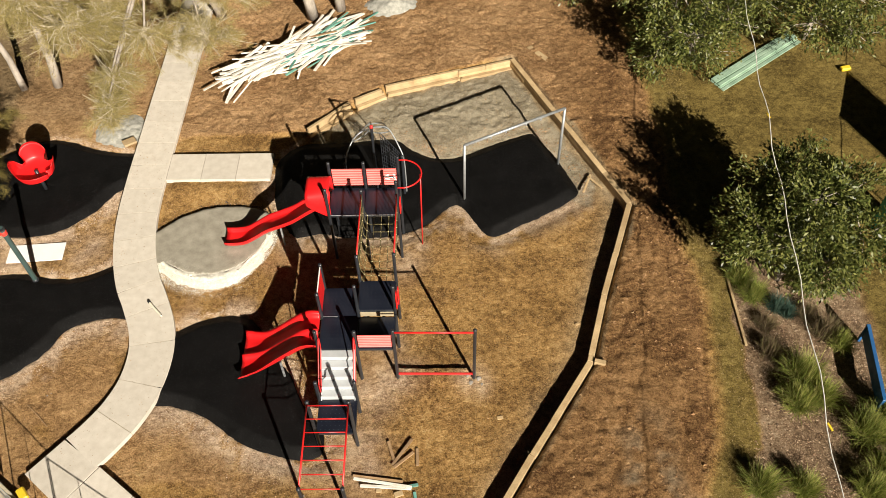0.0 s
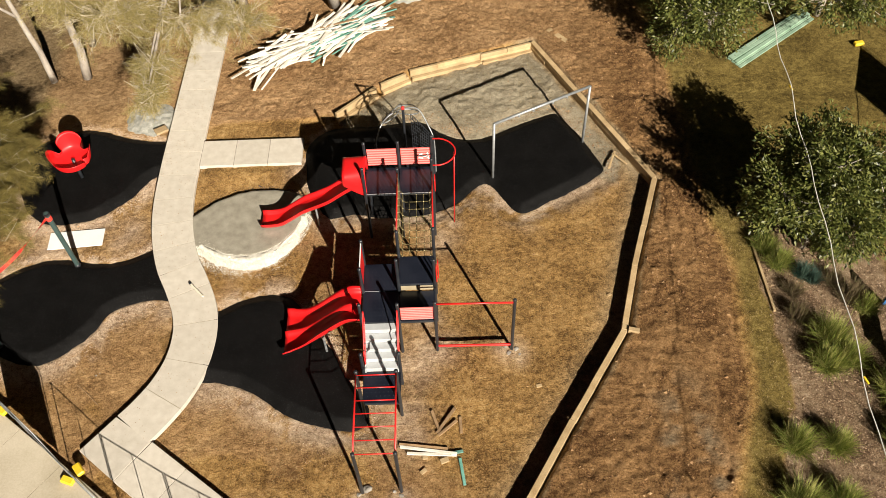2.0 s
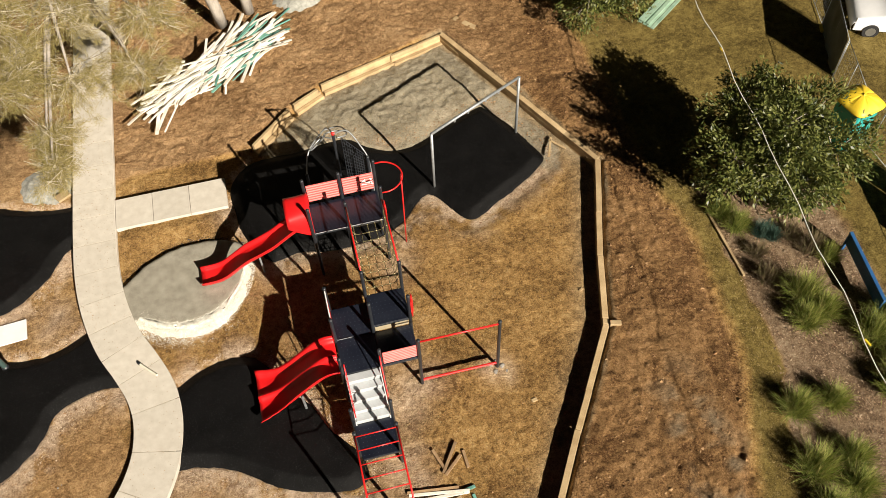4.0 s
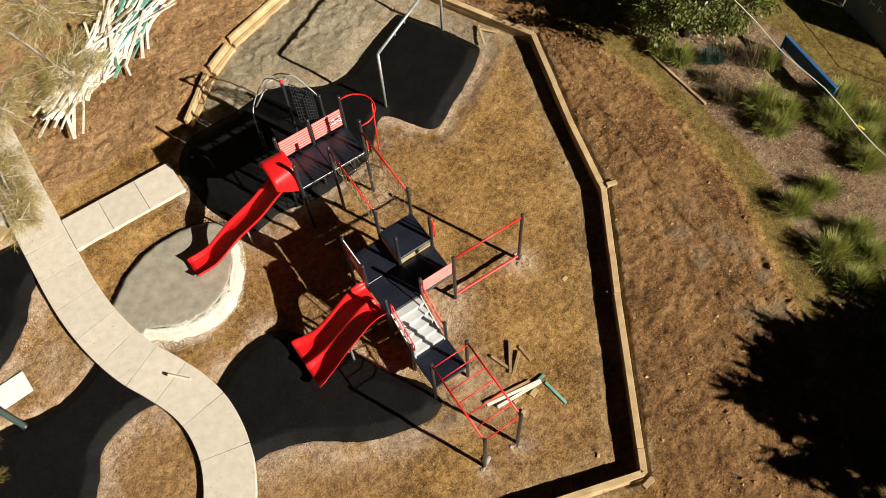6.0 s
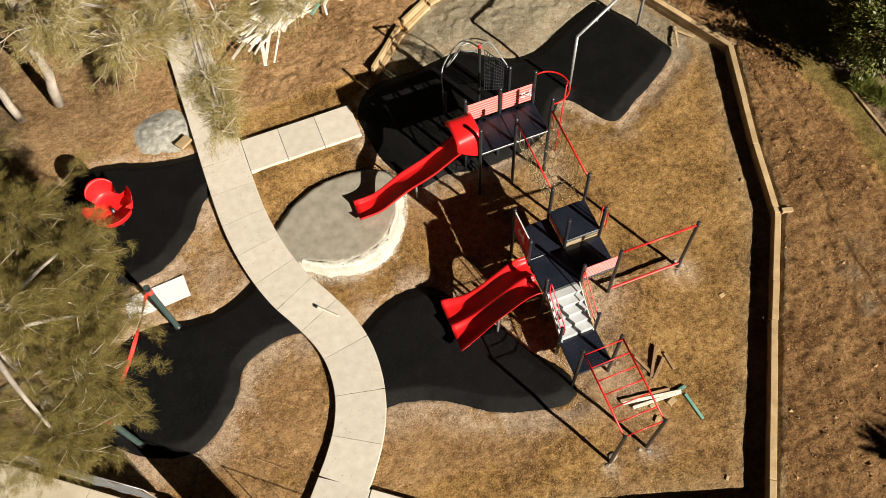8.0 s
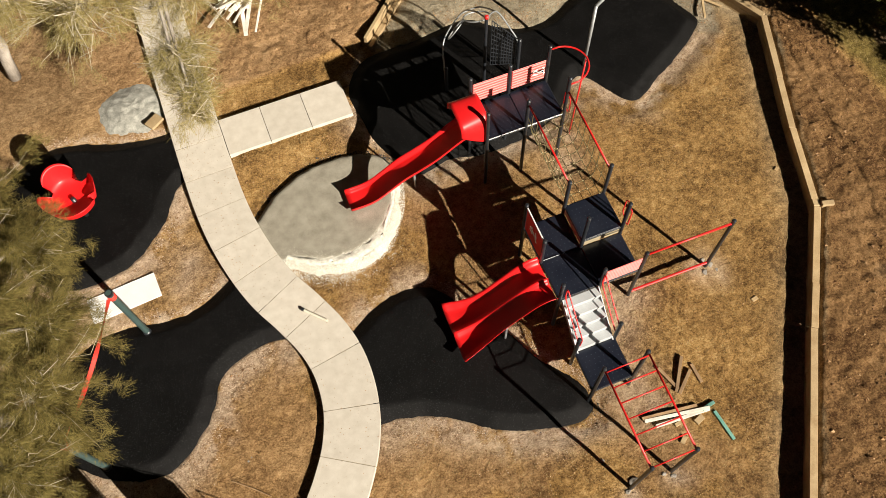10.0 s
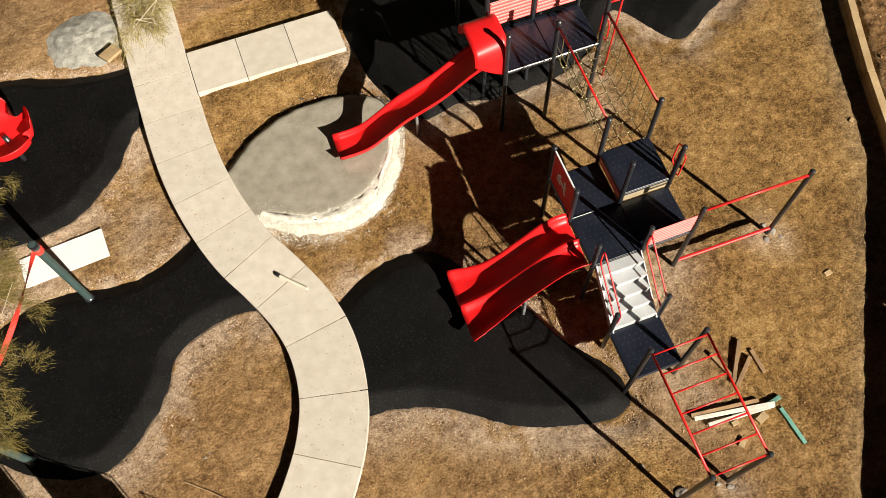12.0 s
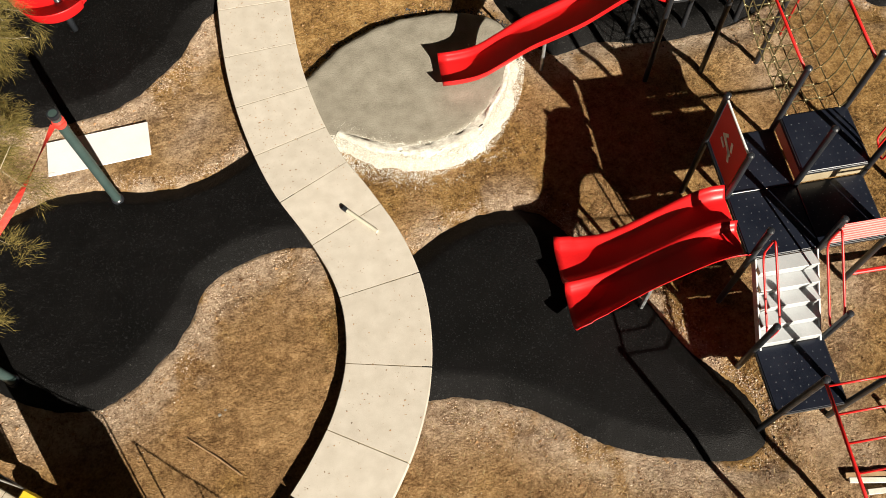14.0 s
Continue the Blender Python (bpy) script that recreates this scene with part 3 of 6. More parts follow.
def rubber_material():
    m = material("black_crumb_rubber", (0.0024, 0.0023, 0.0022), (0.0056, 0.0053, 0.0052), 0.55, scale=1.2, grain=55, bump=0.8, spec=0.11)
    nt = m.node_tree
    b = nt.nodes["Principled BSDF"]
    old = b.inputs["Base Color"].links[0].from_socket
    vo, geo = nt.nodes.new("ShaderNodeTexVoronoi"), nt.nodes.new("ShaderNodeNewGeometry")
    vo.inputs["Scale"].default_value = 16.0
    nt.links.new(geo.outputs["Position"], vo.inputs["Vector"])
    lt, sep, lt2, mul = (nt.nodes.new("ShaderNodeMath"), nt.nodes.new("ShaderNodeSeparateColor"), nt.nodes.new("ShaderNodeMath"), nt.nodes.new("ShaderNodeMath"))
    lt.operation, lt2.operation, mul.operation = "LESS_THAN", "GREATER_THAN", "MULTIPLY"
    nt.links.new(vo.outputs["Distance"], lt.inputs[0])
    lt.inputs[1].default_value = 0.10
    nt.links.new(vo.outputs["Color"], sep.inputs[0])
    nt.links.new(sep.outputs[0], lt2.inputs[0])
    lt2.inputs[1].default_value = 0.975
    nt.links.new(lt.outputs[0], mul.inputs[0])
    nt.links.new(lt2.outputs[0], mul.inputs[1])
    mx = nt.nodes.new("ShaderNodeMix")
    mx.data_type = "RGBA"
    nt.links.new(mul.outputs[0], mx.inputs[0])
    nt.links.new(old, mx.inputs[6])
    mx.inputs[7].default_value = (0.13, 0.12, 0.10, 1)
    v2, lt3, mx2 = nt.nodes.new("ShaderNodeTexVoronoi"), nt.nodes.new("ShaderNodeMapRange"), nt.nodes.new("ShaderNodeMix")
    v2.inputs["Scale"].default_value = 55.0
    nt.links.new(geo.outputs["Position"], v2.inputs["Vector"])
    sp2 = nt.nodes.new("ShaderNodeSeparateColor")
    nt.links.new(v2.outputs["Color"], sp2.inputs[0])
    lt3.inputs[1].default_value, lt3.inputs[2].default_value = 0.9, 1.0
    nt.links.new(sp2.outputs[0], lt3.inputs[0])
    mx2.data_type = "RGBA"
    nt.links.new(lt3.outputs[0], mx2.inputs[0])
    nt.links.new(mx.outputs[2], mx2.inputs[6])
    mx2.inputs[7].default_value = (0.025, 0.025, 0.026, 1)
    nt.links.new(mx2.outputs[2], b.inputs["Base Color"])
    return m


RUBBER = rubber_material()
SAND = material("grey_cracker_dust", (0.20, 0.18, 0.138), (0.325, 0.30, 0.24), 0.95, scale=3, grain=34, bump=0.5)
for r in RUBBERS:
    pad("rubber_surfacing", r, RUBBER, "black wet-pour rubber play surface with rolled rim", -0.012, 0.25, 0.48, 0.008)
pad("sand_base", SAND_PAD, SAND, "smooth grey crushed sand base, not yet surfaced", -0.02, 0.12, 0.16, 0.002)
rim = curve_points(GRAVEL_RIM, 0.08)
nrm = np.gradient(rim, axis=0)
nrm = np.stack([-nrm[:, 1], nrm[:, 0]], -1) / np.linalg.norm(nrm, axis=1)[:, None]
gravel = Shape()
rows = []
for i, (c, n) in enumerate(zip(rim, nrm)):
    e = 0.45 + 0.55 * math.sin(math.pi * (0.06 + 0.88 * i / (len(rim) - 1)))
    row = []
    for k, (o, z) in enumerate(((0.50, -0.034), (0.36, -0.022), (0.2, -0.012), (0.05, -0.02), (-0.1, -0.07), (-0.22, -0.13), (-0.34, -0.185), (-0.46, -0.25))):
        w = float(fbm(np.array(c[0] + k * 0.3), np.array(c[1]), 0.3, 83, 4))
        g = 0.55 * o * (0.3 + 0.7 * e) + 0.10 * w if o > 0.1 else 0.74 * o * e + 0.16 * w
        row.append((c[0] + n[0] * g, c[1] + n[1] * g, z + (0.012 * w if k > 1 else 0)))
    rows.append(row)
gravel.sheet(rows)
solid("gravel_rim", gravel, material("white_gravel_bed", (0.48, 0.45, 0.37), (0.80, 0.78, 0.69), 0.95, scale=9, grain=32, bump=0.8), "band of white crushed gravel round the sand base", "gravel", kind="structure", smooth=True)


# ---- concrete path, slab by slab ----
def along(line):
    s = np.concatenate([[0], np.cumsum(np.linalg.norm(np.diff(line, axis=0), axis=1))])
    return s, lambda d: np.array([np.interp(d, s, line[:, 0]), np.interp(d, s, line[:, 1])])


def slab(name, left, right, parent, mat=CONCRETE, top=0.0, deep=0.16):
    """One cast slab between two edge lines, with eased arrises."""
    rows = []
    for (lx, ly), (rx, ry) in zip(left, right):
        c = [Vector((lx, ly, top - 0.008)), Vector((lx, ly, top)).lerp(Vector((rx, ry, top)), 0.008), Vector((lx, ly, top)).lerp(Vector((rx, ry, top)), 0.992), Vector((rx, ry, top - 0.008))]
        rows.append(c)
    return part(name, Shape().sheet(rows, deep), mat, parent)


path = thing("path", "pale new concrete footpath winding between the play areas", "path", kind="structure")
s_path, at_path = along(PATH_LINE)
total, joint = s_path[-1], 0.011
JOINTS = [0.0] + [17.72 - 1.2 * k for k in range(14, 0, -1)] + [17.72, 18.92, 20.05, 21.09, 22.21, 23.59, 25.1, 26.52, total]
bed_l, bed_r = [], []
for d in np.arange(0.02, total - 0.02, 0.2):
    p, q, c = at_path(max(0, d - 0.05)), at_path(min(total, d + 0.05)), at_path(d)
    w = (q - p) / np.linalg.norm(q - p)
    n = np.array([-w[1], w[0]])
    bed_l.append(c + n * 0.735)
    bed_r.append(c - n * 0.735)
slab("joint_bed", bed_r, bed_l, path, APRON, -0.016, 0.12)
for d0, d1 in zip(JOINTS[:-1], JOINTS[1:]):
    left, right = [], []
    for d in np.linspace(d0 + joint, d1 - joint, 9):
        p, q = at_path(max(0, d - 0.05)), at_path(min(total, d + 0.05))
        w = (q - p) / np.linalg.norm(q - p)
        n = np.array([-w[1], w[0]])
        c = at_path(d)
        left.append(c + n * 0.745)
        right.append(c - n * 0.745)
    slab("path_slab", right, left, path)
for i in range(3):
    x0, x1 = -10.95 + i * 1.32, -10.95 + (i + 1) * 1.32
    slab("path_slab", [(x0 + 0.008, 21.9), (x1 - 0.008, 21.9)], [(x0 + 0.008, 23.25), (x1 - 0.008, 23.25)], path)
u, v = np.array((0.796, -0.605)), np.array((-0.605, -0.796))
o = np.array((-10.66, 10.42))
slab("path_slab", [(-11.96, 11.30), (-12.86, 10.21)], [(-10.70, 10.42), (-11.60, 9.20)], path, top=-0.003)
for i in range(4):
    a, b = o + u * (1.5 * i + 0.01), o + u * (1.5 * (i + 1) - 0.01)
    slab("path_slab", [a + v * 1.55, b + v * 1.55], [a, b], path)

apron = thing("apron", "weathered beige concrete apron beside the fence", "pavement", kind="structure")
e0, e1 = np.array((-18.05, 13.4)), np.array((-11.62, 8.55))
w = (e1 - e0) / np.linalg.norm(e1 - e0)
n = np.array((w[1], -w[0]))
for i in range(-4, 7):
    for j in range(3):
        a, b = e0 + w * (i * 2.0 + 0.008), e0 + w * ((i + 1) * 2.0 - 0.008)
        slab("apron_slab", [a + n * (j * 2.5 + 2.492), b + n * (j * 2.5 + 2.492)], [a + n * (j * 2.5 + 0.008), b + n * (j * 2.5 + 0.008)], apron, APRON, 0.03)

# ---- timber retaining wall ----
wall = thing("wall_timber", "low retaining wall of new pine sleepers round the yard", "retaining wall", kind="structure")
rnd = random.Random(4)


def sleeper_run(a, b, z0, courses, parent, wide=0.2, tall=0.2, long=2.4):
    a, b = Vector((*a, 0)), Vector((*b, 0))
    way, length = (b - a).normalized(), (b - a).length
    ang = math.degrees(math.atan2(way.y, way.x))
    for c in range(courses):
        s = 0.0 if c % 2 == 0 else -long / 2
        while s < length:
            s0, s1 = max(0, s), min(length, s + long)
            if s1 - s0 > 0.15:
                mid = a + way * ((s0 + s1) / 2)
                m = pose(mid.x + rnd.uniform(-0.008, 0.008), mid.y + rnd.uniform(-0.008, 0.008), z0 + tall * (c + 0.5), 0, 0, ang + rnd.uniform(-0.25, 0.25))
                part("sleeper", Shape().box((s1 - s0 - 0.006, wide, tall - 0.006), m, 0.012), TIMBER, parent)
            s += long


for a, b in zip(WALL_LINE[:-1], WALL_LINE[1:]):
    sleeper_run(a, b, -0.25, 3, wall)
nw_wall = thing("wall_timber_stepped", "stepped low wall of raw pine boards along the gravel", "retaining wall", kind="structure")
for (a, b), h in zip((((-5.75, 24.25), (-4.2, 25.75)), ((-4.0, 25.9), (-2.85, 26.55)), ((-2.8, 26.68), (0.3, 27.62)), ((0.2, 27.52), (2.4, 28.18))), (2, 2, 2, 2)):
    sleeper_run(a, b, -0.14 + 0.02 * h, h, nw_wall, 0.12)
    sleeper_run((a[0] + 0.08, a[1] - 0.14), (b[0] + 0.08, b[1] - 0.14), -0.16, 1, nw_wall, 0.16, 0.16, 3.0)
for x, y, z in ((4.52, 13.62, 0.31), (-0.8, 5.6, 0.3)):
    part("peg", Shape().box((0.36, 0.16, 0.22), pose(x, y, z, 0, 0, rnd.uniform(-15, 15)), 0.012), TIMBER, wall)
for x, y, l, a in ((4.95, 21.5, 0.95, 68), (5.25, 21.55, 0.75, 128)):
    solid("timber_brace", Shape().box((l, 0.08, 0.05), pose(x, y, -0.02, 0, 0, a)), TIMBER, "short pine brace lying inside the wall corner", "timber offcut", "pine braces")

# ---- play structure ----
XA, XB, XC = -4.15, -3.0, -1.86
play = thing("play_structure", "large red and black climbing structure with slides, stairs and bars", "play structure")


def post(x, y, z1, z0=-0.4, r=0.052, parent=None):
    p = part("post", Shape().tube([(x, y, z0), (x, y, z1)], r, 14), BLACK, parent or play, smooth=False)
    part("cap", Shape().lathe([(r + 0.006, -0.03), (r + 0.006, 0.015), (r * 0.7, 0.04), (0.004, 0.048)], (x, y, z1), 14), BLACK, p)
    return p


def deck(x0, y0, x1, y1, z, parent=None):
    d = part("deck", Shape().box((x1 - x0 - 0.02, y1 - y0 - 0.02, 0.035), pose((x0 + x1) / 2, (y0 + y1) / 2, z - 0.018), 0.006), DECK, parent or play, "dark coated perforated metal deck")
    dots = Shape()
    nn = int((x1 - x0 - 0.2) / 0.13)
    for i in range(nn + 1):
        for j in range(int((y1 - y0 - 0.2) / 0.13) + 1):
            cx, cy = x0 + 0.12 + i * 0.13 + (0.03 if j % 2 else 0), y0 + 0.12 + j * 0.13
            dots.add([(cx + 0.011 * math.cos(t), cy + 0.011 * math.sin(t), z + 0.002) for t in (0, 1.05, 2.09, 3.14, 4.19, 5.24)], [(0, 1, 2, 3, 4, 5)])
    tagged(part("perforation", dots, DECK_DOT, d), kind="stuff")
    for sx, sy, cx, cy in ((x1 - x0, 0.02, (x0 + x1) / 2, y0), (x1 - x0, 0.02, (x0 + x1) / 2, y1), (0.02, y1 - y0, x0, (y0 + y1) / 2), (0.02, y1 - y0, x1, (y0 + y1) / 2)):
        part("rim_plate", Shape().box((max(sx - 0.06, 0.02), max(sy - 0.06, 0.02), 0.07), pose(cx, cy, z - 0.05), 0.004), BLACK, d)
    return d


TOWER, UPPER, LOWER, LANDING = 2.28, 2.12, 1.75, 0.78
Y0, Y1, Y2, Y3, Y4, Y5, Y6 = 11.07, 12.17, 13.35, 14.5, 15.6, 18.15, 19.36
deck(XA, Y5, XB, Y6, TOWER)
deck(XB, Y5, XC, Y6, TOWER)
deck(XB, Y3, XC, Y4, UPPER)
for x0, y0, x1, y1 in ((XA, Y3, XB, Y4), (XA, Y2, XB, Y3), (XB, Y2, XC, Y3)):
    deck(x0, y0, x1, y1, LOWER)
deck(XA, Y0, XB, Y1, LANDING)
for x0, y0, x1, y1 in ((XB + 0.06, Y3, XC - 0.06, Y3 + 0.015), (XB, Y3 + 0.06, XB + 0.015, Y4 - 0.06)):
    part("riser_plate", Shape().box((max(x1 - x0, 0.015), max(y1 - y0, 0.015), UPPER - LOWER - 0.14), pose((x0 + x1) / 2, (y0 + y1) / 2, (UPPER + LOWER) / 2 - 0.03), 0.003), DECK_SIDE, play, "tan riser plate under the upper deck")
for x, y, z1 in ((XA, Y5, 3.55), (XB, Y5, 3.5), (XC, Y5, 3.9), (XA, Y6, 3.5), (XB, Y6, 3.5), (XC, Y6, 3.75),
                 (XA, Y4, 3.0), (XA, Y3, 3.0), (XB, Y4, 3.4), (XC, Y4, 3.5), (XB, Y3, 3.4), (XC, Y3, 3.35),
                 (XA, Y2, 2.75), (XB, Y2, 2.72), (XC, Y2, 2.75), (XA, Y1, 1.85), (XB, Y1, 1.85), (XA, Y0, 2.75), (XB, Y0, 2.75),
                 (XA, 8.62, 2.65), (XB, 8.62, 2.65)):
    post(x, y, z1)


def slat_panel(x0, x1, y, z0, z1, mat, splash=False):
    """A panel of grooved boards between two posts."""
    body = part("panel", Shape().box((x1 - x0 - 0.14, 0.018, z1 - z0), pose((x0 + x1) / 2, y, (z0 + z1) / 2), 0.006), mat, play, "grooved red panel")
    n = 7
    for i in range(n):
        z = z0 + (i + 0.5) * (z1 - z0) / n
        part("batten", Shape().box((x1 - x0 - 0.16, 0.024, (z1 - z0) / n * 0.42), pose((x0 + x1) / 2, y - 0.012, z), 0.006), PINK, body, "pale red batten")
    return body


slat_panel(XA, XB, Y6, 2.42, 3.22, FADED_SHEEN_RED)
big = slat_panel(XB, XC, Y6, 2.42, 3.22, FADED_SHEEN_RED)
fig = Shape()
for cx, cz, sx, sz, ry in ((0, 0, 0.30, 0.07, 20), (-0.13, 0.08, 0.16, 0.05, -40), (0.12, -0.08, 0.18, 0.05, 60), (0.12, 0.09, 0.14, 0.05, 70), (-0.12, -0.09, 0.16, 0.05, 15)):
    fig.box((sx, 0.012, sz), pose(-2.12 + cx, Y6 - 0.034, 2.84 + cz, 0, ry, 0), 0.004)
part("cutout", fig, WHITE, big, "white leaping motif")
slat_panel(XB, XC, Y2, 1.86, 2.52, FADED_SHEEN_RED)
motif = part("panel", Shape().box((0.018, Y4 - Y3 - 0.14, 1.1), pose(XA, (Y3 + Y4) / 2, 2.38), 0.006), RED, play, "red panel with a white motif")
part("edge_strip", Shape().box((0.035, Y4 - Y3 - 0.12, 0.03), pose(XA, (Y3 + Y4) / 2, 2.945), 0.006), WHITE, motif, "pale top edge")
fig = Shape()
for cy, cz, sy, sz, rx in ((0, 0, 0.36, 0.08, 20), (0.14, 0.1, 0.2, 0.06, -50), (-0.13, -0.1, 0.22, 0.06, 60), (-0.12, 0.12, 0.18, 0.06, 70), (0.14, -0.1, 0.18, 0.06, 15)):
    fig.box((0.012, sy, sz), pose(XA - 0.016, 15.05 + cy, 2.4 + cz, rx, 0, 0), 0.004)
part("cutout", fig, WHITE, motif, "white leaping motif")


# stairs with pale steps and red handrail loops
stair = part("stair_frame", Shape().box((0.03, 1.55, 0.16), pose(XA + 0.07, (Y1 + Y2) / 2, (LOWER + LANDING) / 2 - 0.02, 39.5, 0, 0), 0.006), STEP_PLASTIC, play, "pale grey moulded stair")
part("stringer", Shape().box((0.03, 1.55, 0.16), pose(XB - 0.07, (Y1 + Y2) / 2, (LOWER + LANDING) / 2 - 0.02, 39.5, 0, 0), 0.006), STEP_PLASTIC, stair)
for i in range(5):
    z = LOWER - 0.01 - i * (LOWER - LANDING) / 5
    yy = Y2 - 0.03 - i * (Y2 - Y1 - 0.04) / 5
    part("tread", Shape().box((XB - XA - 0.17, 0.245, 0.03), pose((XA + XB) / 2, yy - 0.115, z - 0.02), 0.008), STEP_PLASTIC, stair)
    part("riser", Shape().box((XB - XA - 0.18, 0.014, 0.15), pose((XA + XB) / 2, yy - 0.225, z - 0.115), 0.003), STEP_PLASTIC, stair)


def bent(pts, rad=0.1, steps=5, closed=False):
    """Round the corners of a line of points."""
    p = [Vector(q) for q in pts]
    out = [] if closed else [p[0]]
    idx2 = range(len(p)) if closed else range(1, len(p) - 1)
    for i in idx2:
        a, b, c = p[i - 1], p[i], p[(i + 1) % len(p)]
        r1, r2 = min(rad, (a - b).length * 0.45), min(rad, (c - b).length * 0.45)
        s, e = b + (a - b).normalized() * r1, b + (c - b).normalized() * r2
        for t in (j / steps for j in range(steps + 1)):
            out.append(s * (1 - t) ** 2 + b * 2 * t * (1 - t) + e * t * t)
    if not closed:
        out.append(p[-1])
    return out


for x in (XA - 0.0, XB + 0.0):
    s = 0.10 if x == XA else -0.02
    rail = [(x + s, Y2 - 0.07, LOWER + 0.85), (x + s, Y1 + 0.0, LANDING + 0.92), (x + s, Y1 + 0.02, LANDING + 0.35), (x + s, Y2 - 0.07, LOWER + 0.28)]
    part("handrail", Shape().tube(bent(rail, 0.14, 6, True), 0.019, 8, True), RED_TUBE, play, "red bent tube handrail", True)
for dy in (0.0, -0.16):
    x, y = XC + 0.02 + 0.3 * dy, Y3 + dy
    loop = [(x + 0.10, y + 0.08, 2.25), (x + 0.10, y + 0.30, 2.3), (x + 0.10, y + 0.30, 3.0), (x + 0.10, y + 0.08, 3.05)]
    part("grab_loop", Shape().tube(bent(loop, 0.1, 5, True), 0.017, 8, True), RED_TUBE, play, "red grab loop", True)
loop = [(XC + 0.08, Y5 - 0.1, 2.4), (XC + 0.08, Y5 + 0.22, 2.4), (XC + 0.08, Y5 + 0.22, 3.0), (XC + 0.08, Y5 - 0.1, 3.0)]
part("grab_loop", Shape().tube(bent(loop, 0.1, 5, True), 0.017, 8, True), RED_TUBE, play, "red grab loop", True)
part("crossbar", Shape().tube([(XA, Y3 + 0.0, LOWER + 0.03), (XA + 0.5, Y3, LOWER + 0.03)], 0.006, 6), STEEL, play, "thin steel seam bar")
part("crossbar", Shape().tube([(XA, Y5 - 0.02, TOWER + 0.03), (XC, Y5 - 0.02, TOWER + 0.03)], 0.008, 6), STEEL, play, "thin steel edge bar")

# rope net tunnel between the tower and the upper deck
for x in (XB, XC):
    part("net_rail", Shape().tube([(x, Y5 - 0.03, 3.36), (x, Y4 + 0.03, 3.30)], 0.024, 10), RED_TUBE, play, "straight red handrail over the net", True)
net = Shape()
nu, nv = 9, 10


def net_point(u, t):
    """u across the trough from rail to rail, t along it."""
    y = Y5 + (Y4 - Y5) * t
    z_top = 3.34 - 0.06 * t
    floor = (TOWER + (UPPER - TOWER) * t) - 0.08 - 0.10 * math.sin(math.pi * t)
    c = abs(u * 2 - 1)
    half = (XC - XB) / 2
    x = (XB + XC) / 2 + half * math.copysign(min(1, c / 0.62) ** 0.9 * 0.97, u - 0.5)
    z = floor + (z_top - floor) * max(0, (c - 0.45) / 0.55) ** 1.2
    return Vector((x, y, z))


for i in range(nu):
    net.tube([net_point(i / (nu - 1), t / 12) for t in range(13)], 0.0115, 5)
for j in range(nv):
    net.tube([net_point(k2 / 20, j / (nv - 1)) for k2 in range(21)], 0.0115, 5)
rope = part("rope_net", net, ROPE, play, "tan rope net trough")
knots = Shape()
for i in range(nu):
    for j in range(nv):
        knots.box((0.035, 0.035, 0.035), Matrix.Translation(net_point(i / (nu - 1), j / (nv - 1))), 0.012)
tagged(part("net_clamp", knots, material("rope_clamp", (0.50, 0.42, 0.22), (0.66, 0.57, 0.34), 0.6, bump=0.0), rope, "small pale clamps at the net crossings"), kind="stuff")

# overhead ladder
for x in (XA, XB):
    part("ladder_rail", Shape().tube([(x, Y0 + 0.02, 2.70), (x, 8.60, 2.58)], 0.026, 10), RED_TUBE, play, "red overhead ladder rail", True)
for i in range(7):
    y = Y0 - 0.08 - i * (Y0 - 8.72) / 6
    part("rung", Shape().tube([(XA, y, 2.69 - 0.018 * i), (XB, y, 2.69 - 0.018 * i)], 0.017, 8), RED_TUBE, play, "", True)

# chin-up bar and low beam east of the deck
post(0.55, 13.32, 2.8)
part("high_bar", Shape().tube([(XC, 13.35, 2.66), (0.55, 13.32, 2.66)], 0.03, 10), RED_TUBE, play, "high red turning bar", True)
part("low_beam", Shape().box((2.34, 0.07, 0.07), pose(-0.66, 13.33, 0.24, 0, 0, -0.7), 0.015), RED_TUBE, play, "low red balance beam")

# guard hoop and pole beside the tower
hoop = [(XC, Y6, 3.62)] + [(XC + 0.12 + 0.68 * math.sin(t), (Y5 + Y6) / 2 + 0.62 * math.cos(t), 3.62) for t in (math.pi * j / 14 for j in range(1, 14))] + [(XC, Y5, 3.62)]
part("guard_hoop", Shape().tube(hoop, 0.024, 10), RED_TUBE, play, "red half-round guard hoop", True)
part("sliding_pole", Shape().tube([(-1.1, 18.72, 3.62), (-1.16, 18.72, -0.2)], 0.022, 10), RED_TUBE, play, "red vertical sliding pole", True)


# slides
def slide(profile, centre, half, wall_h, lanes, parent, name, label, flare=None):
    """A moulded chute: profile gives distance out and height of the bed."""
    rows = []
    for k2, (s, z) in enumerate(profile):
        h = half if flare is None else half * flare[k2]
        wh = wall_h[k2] if isinstance(wall_h, (list, tuple)) else wall_h
        row = []
        m = 24
        for j in range(m + 1):
            t = j / m * 2 - 1
            edge = max(0.0, (abs(t) - 0.80) / 0.20)
            lift = wh * (edge ** 1.6 if edge < 1 else 1)
            if abs(t) > 0.96:
                lift = wh * 0.98
            bed = 0.05 * (t * lanes % 2 - 1) ** 2 if lanes == 1 else 0.0
            if lanes == 2:
                lift = max(lift, wh * 0.75 * max(0.0, 1 - abs(t) / 0.14) ** 1.3)
            row.append(centre(s, t * h) + Vector((0, 0, z + lift)))
        rows.append(row)
    return part(name, Shape().sheet(rows, 0.045), RED, parent, label, True)


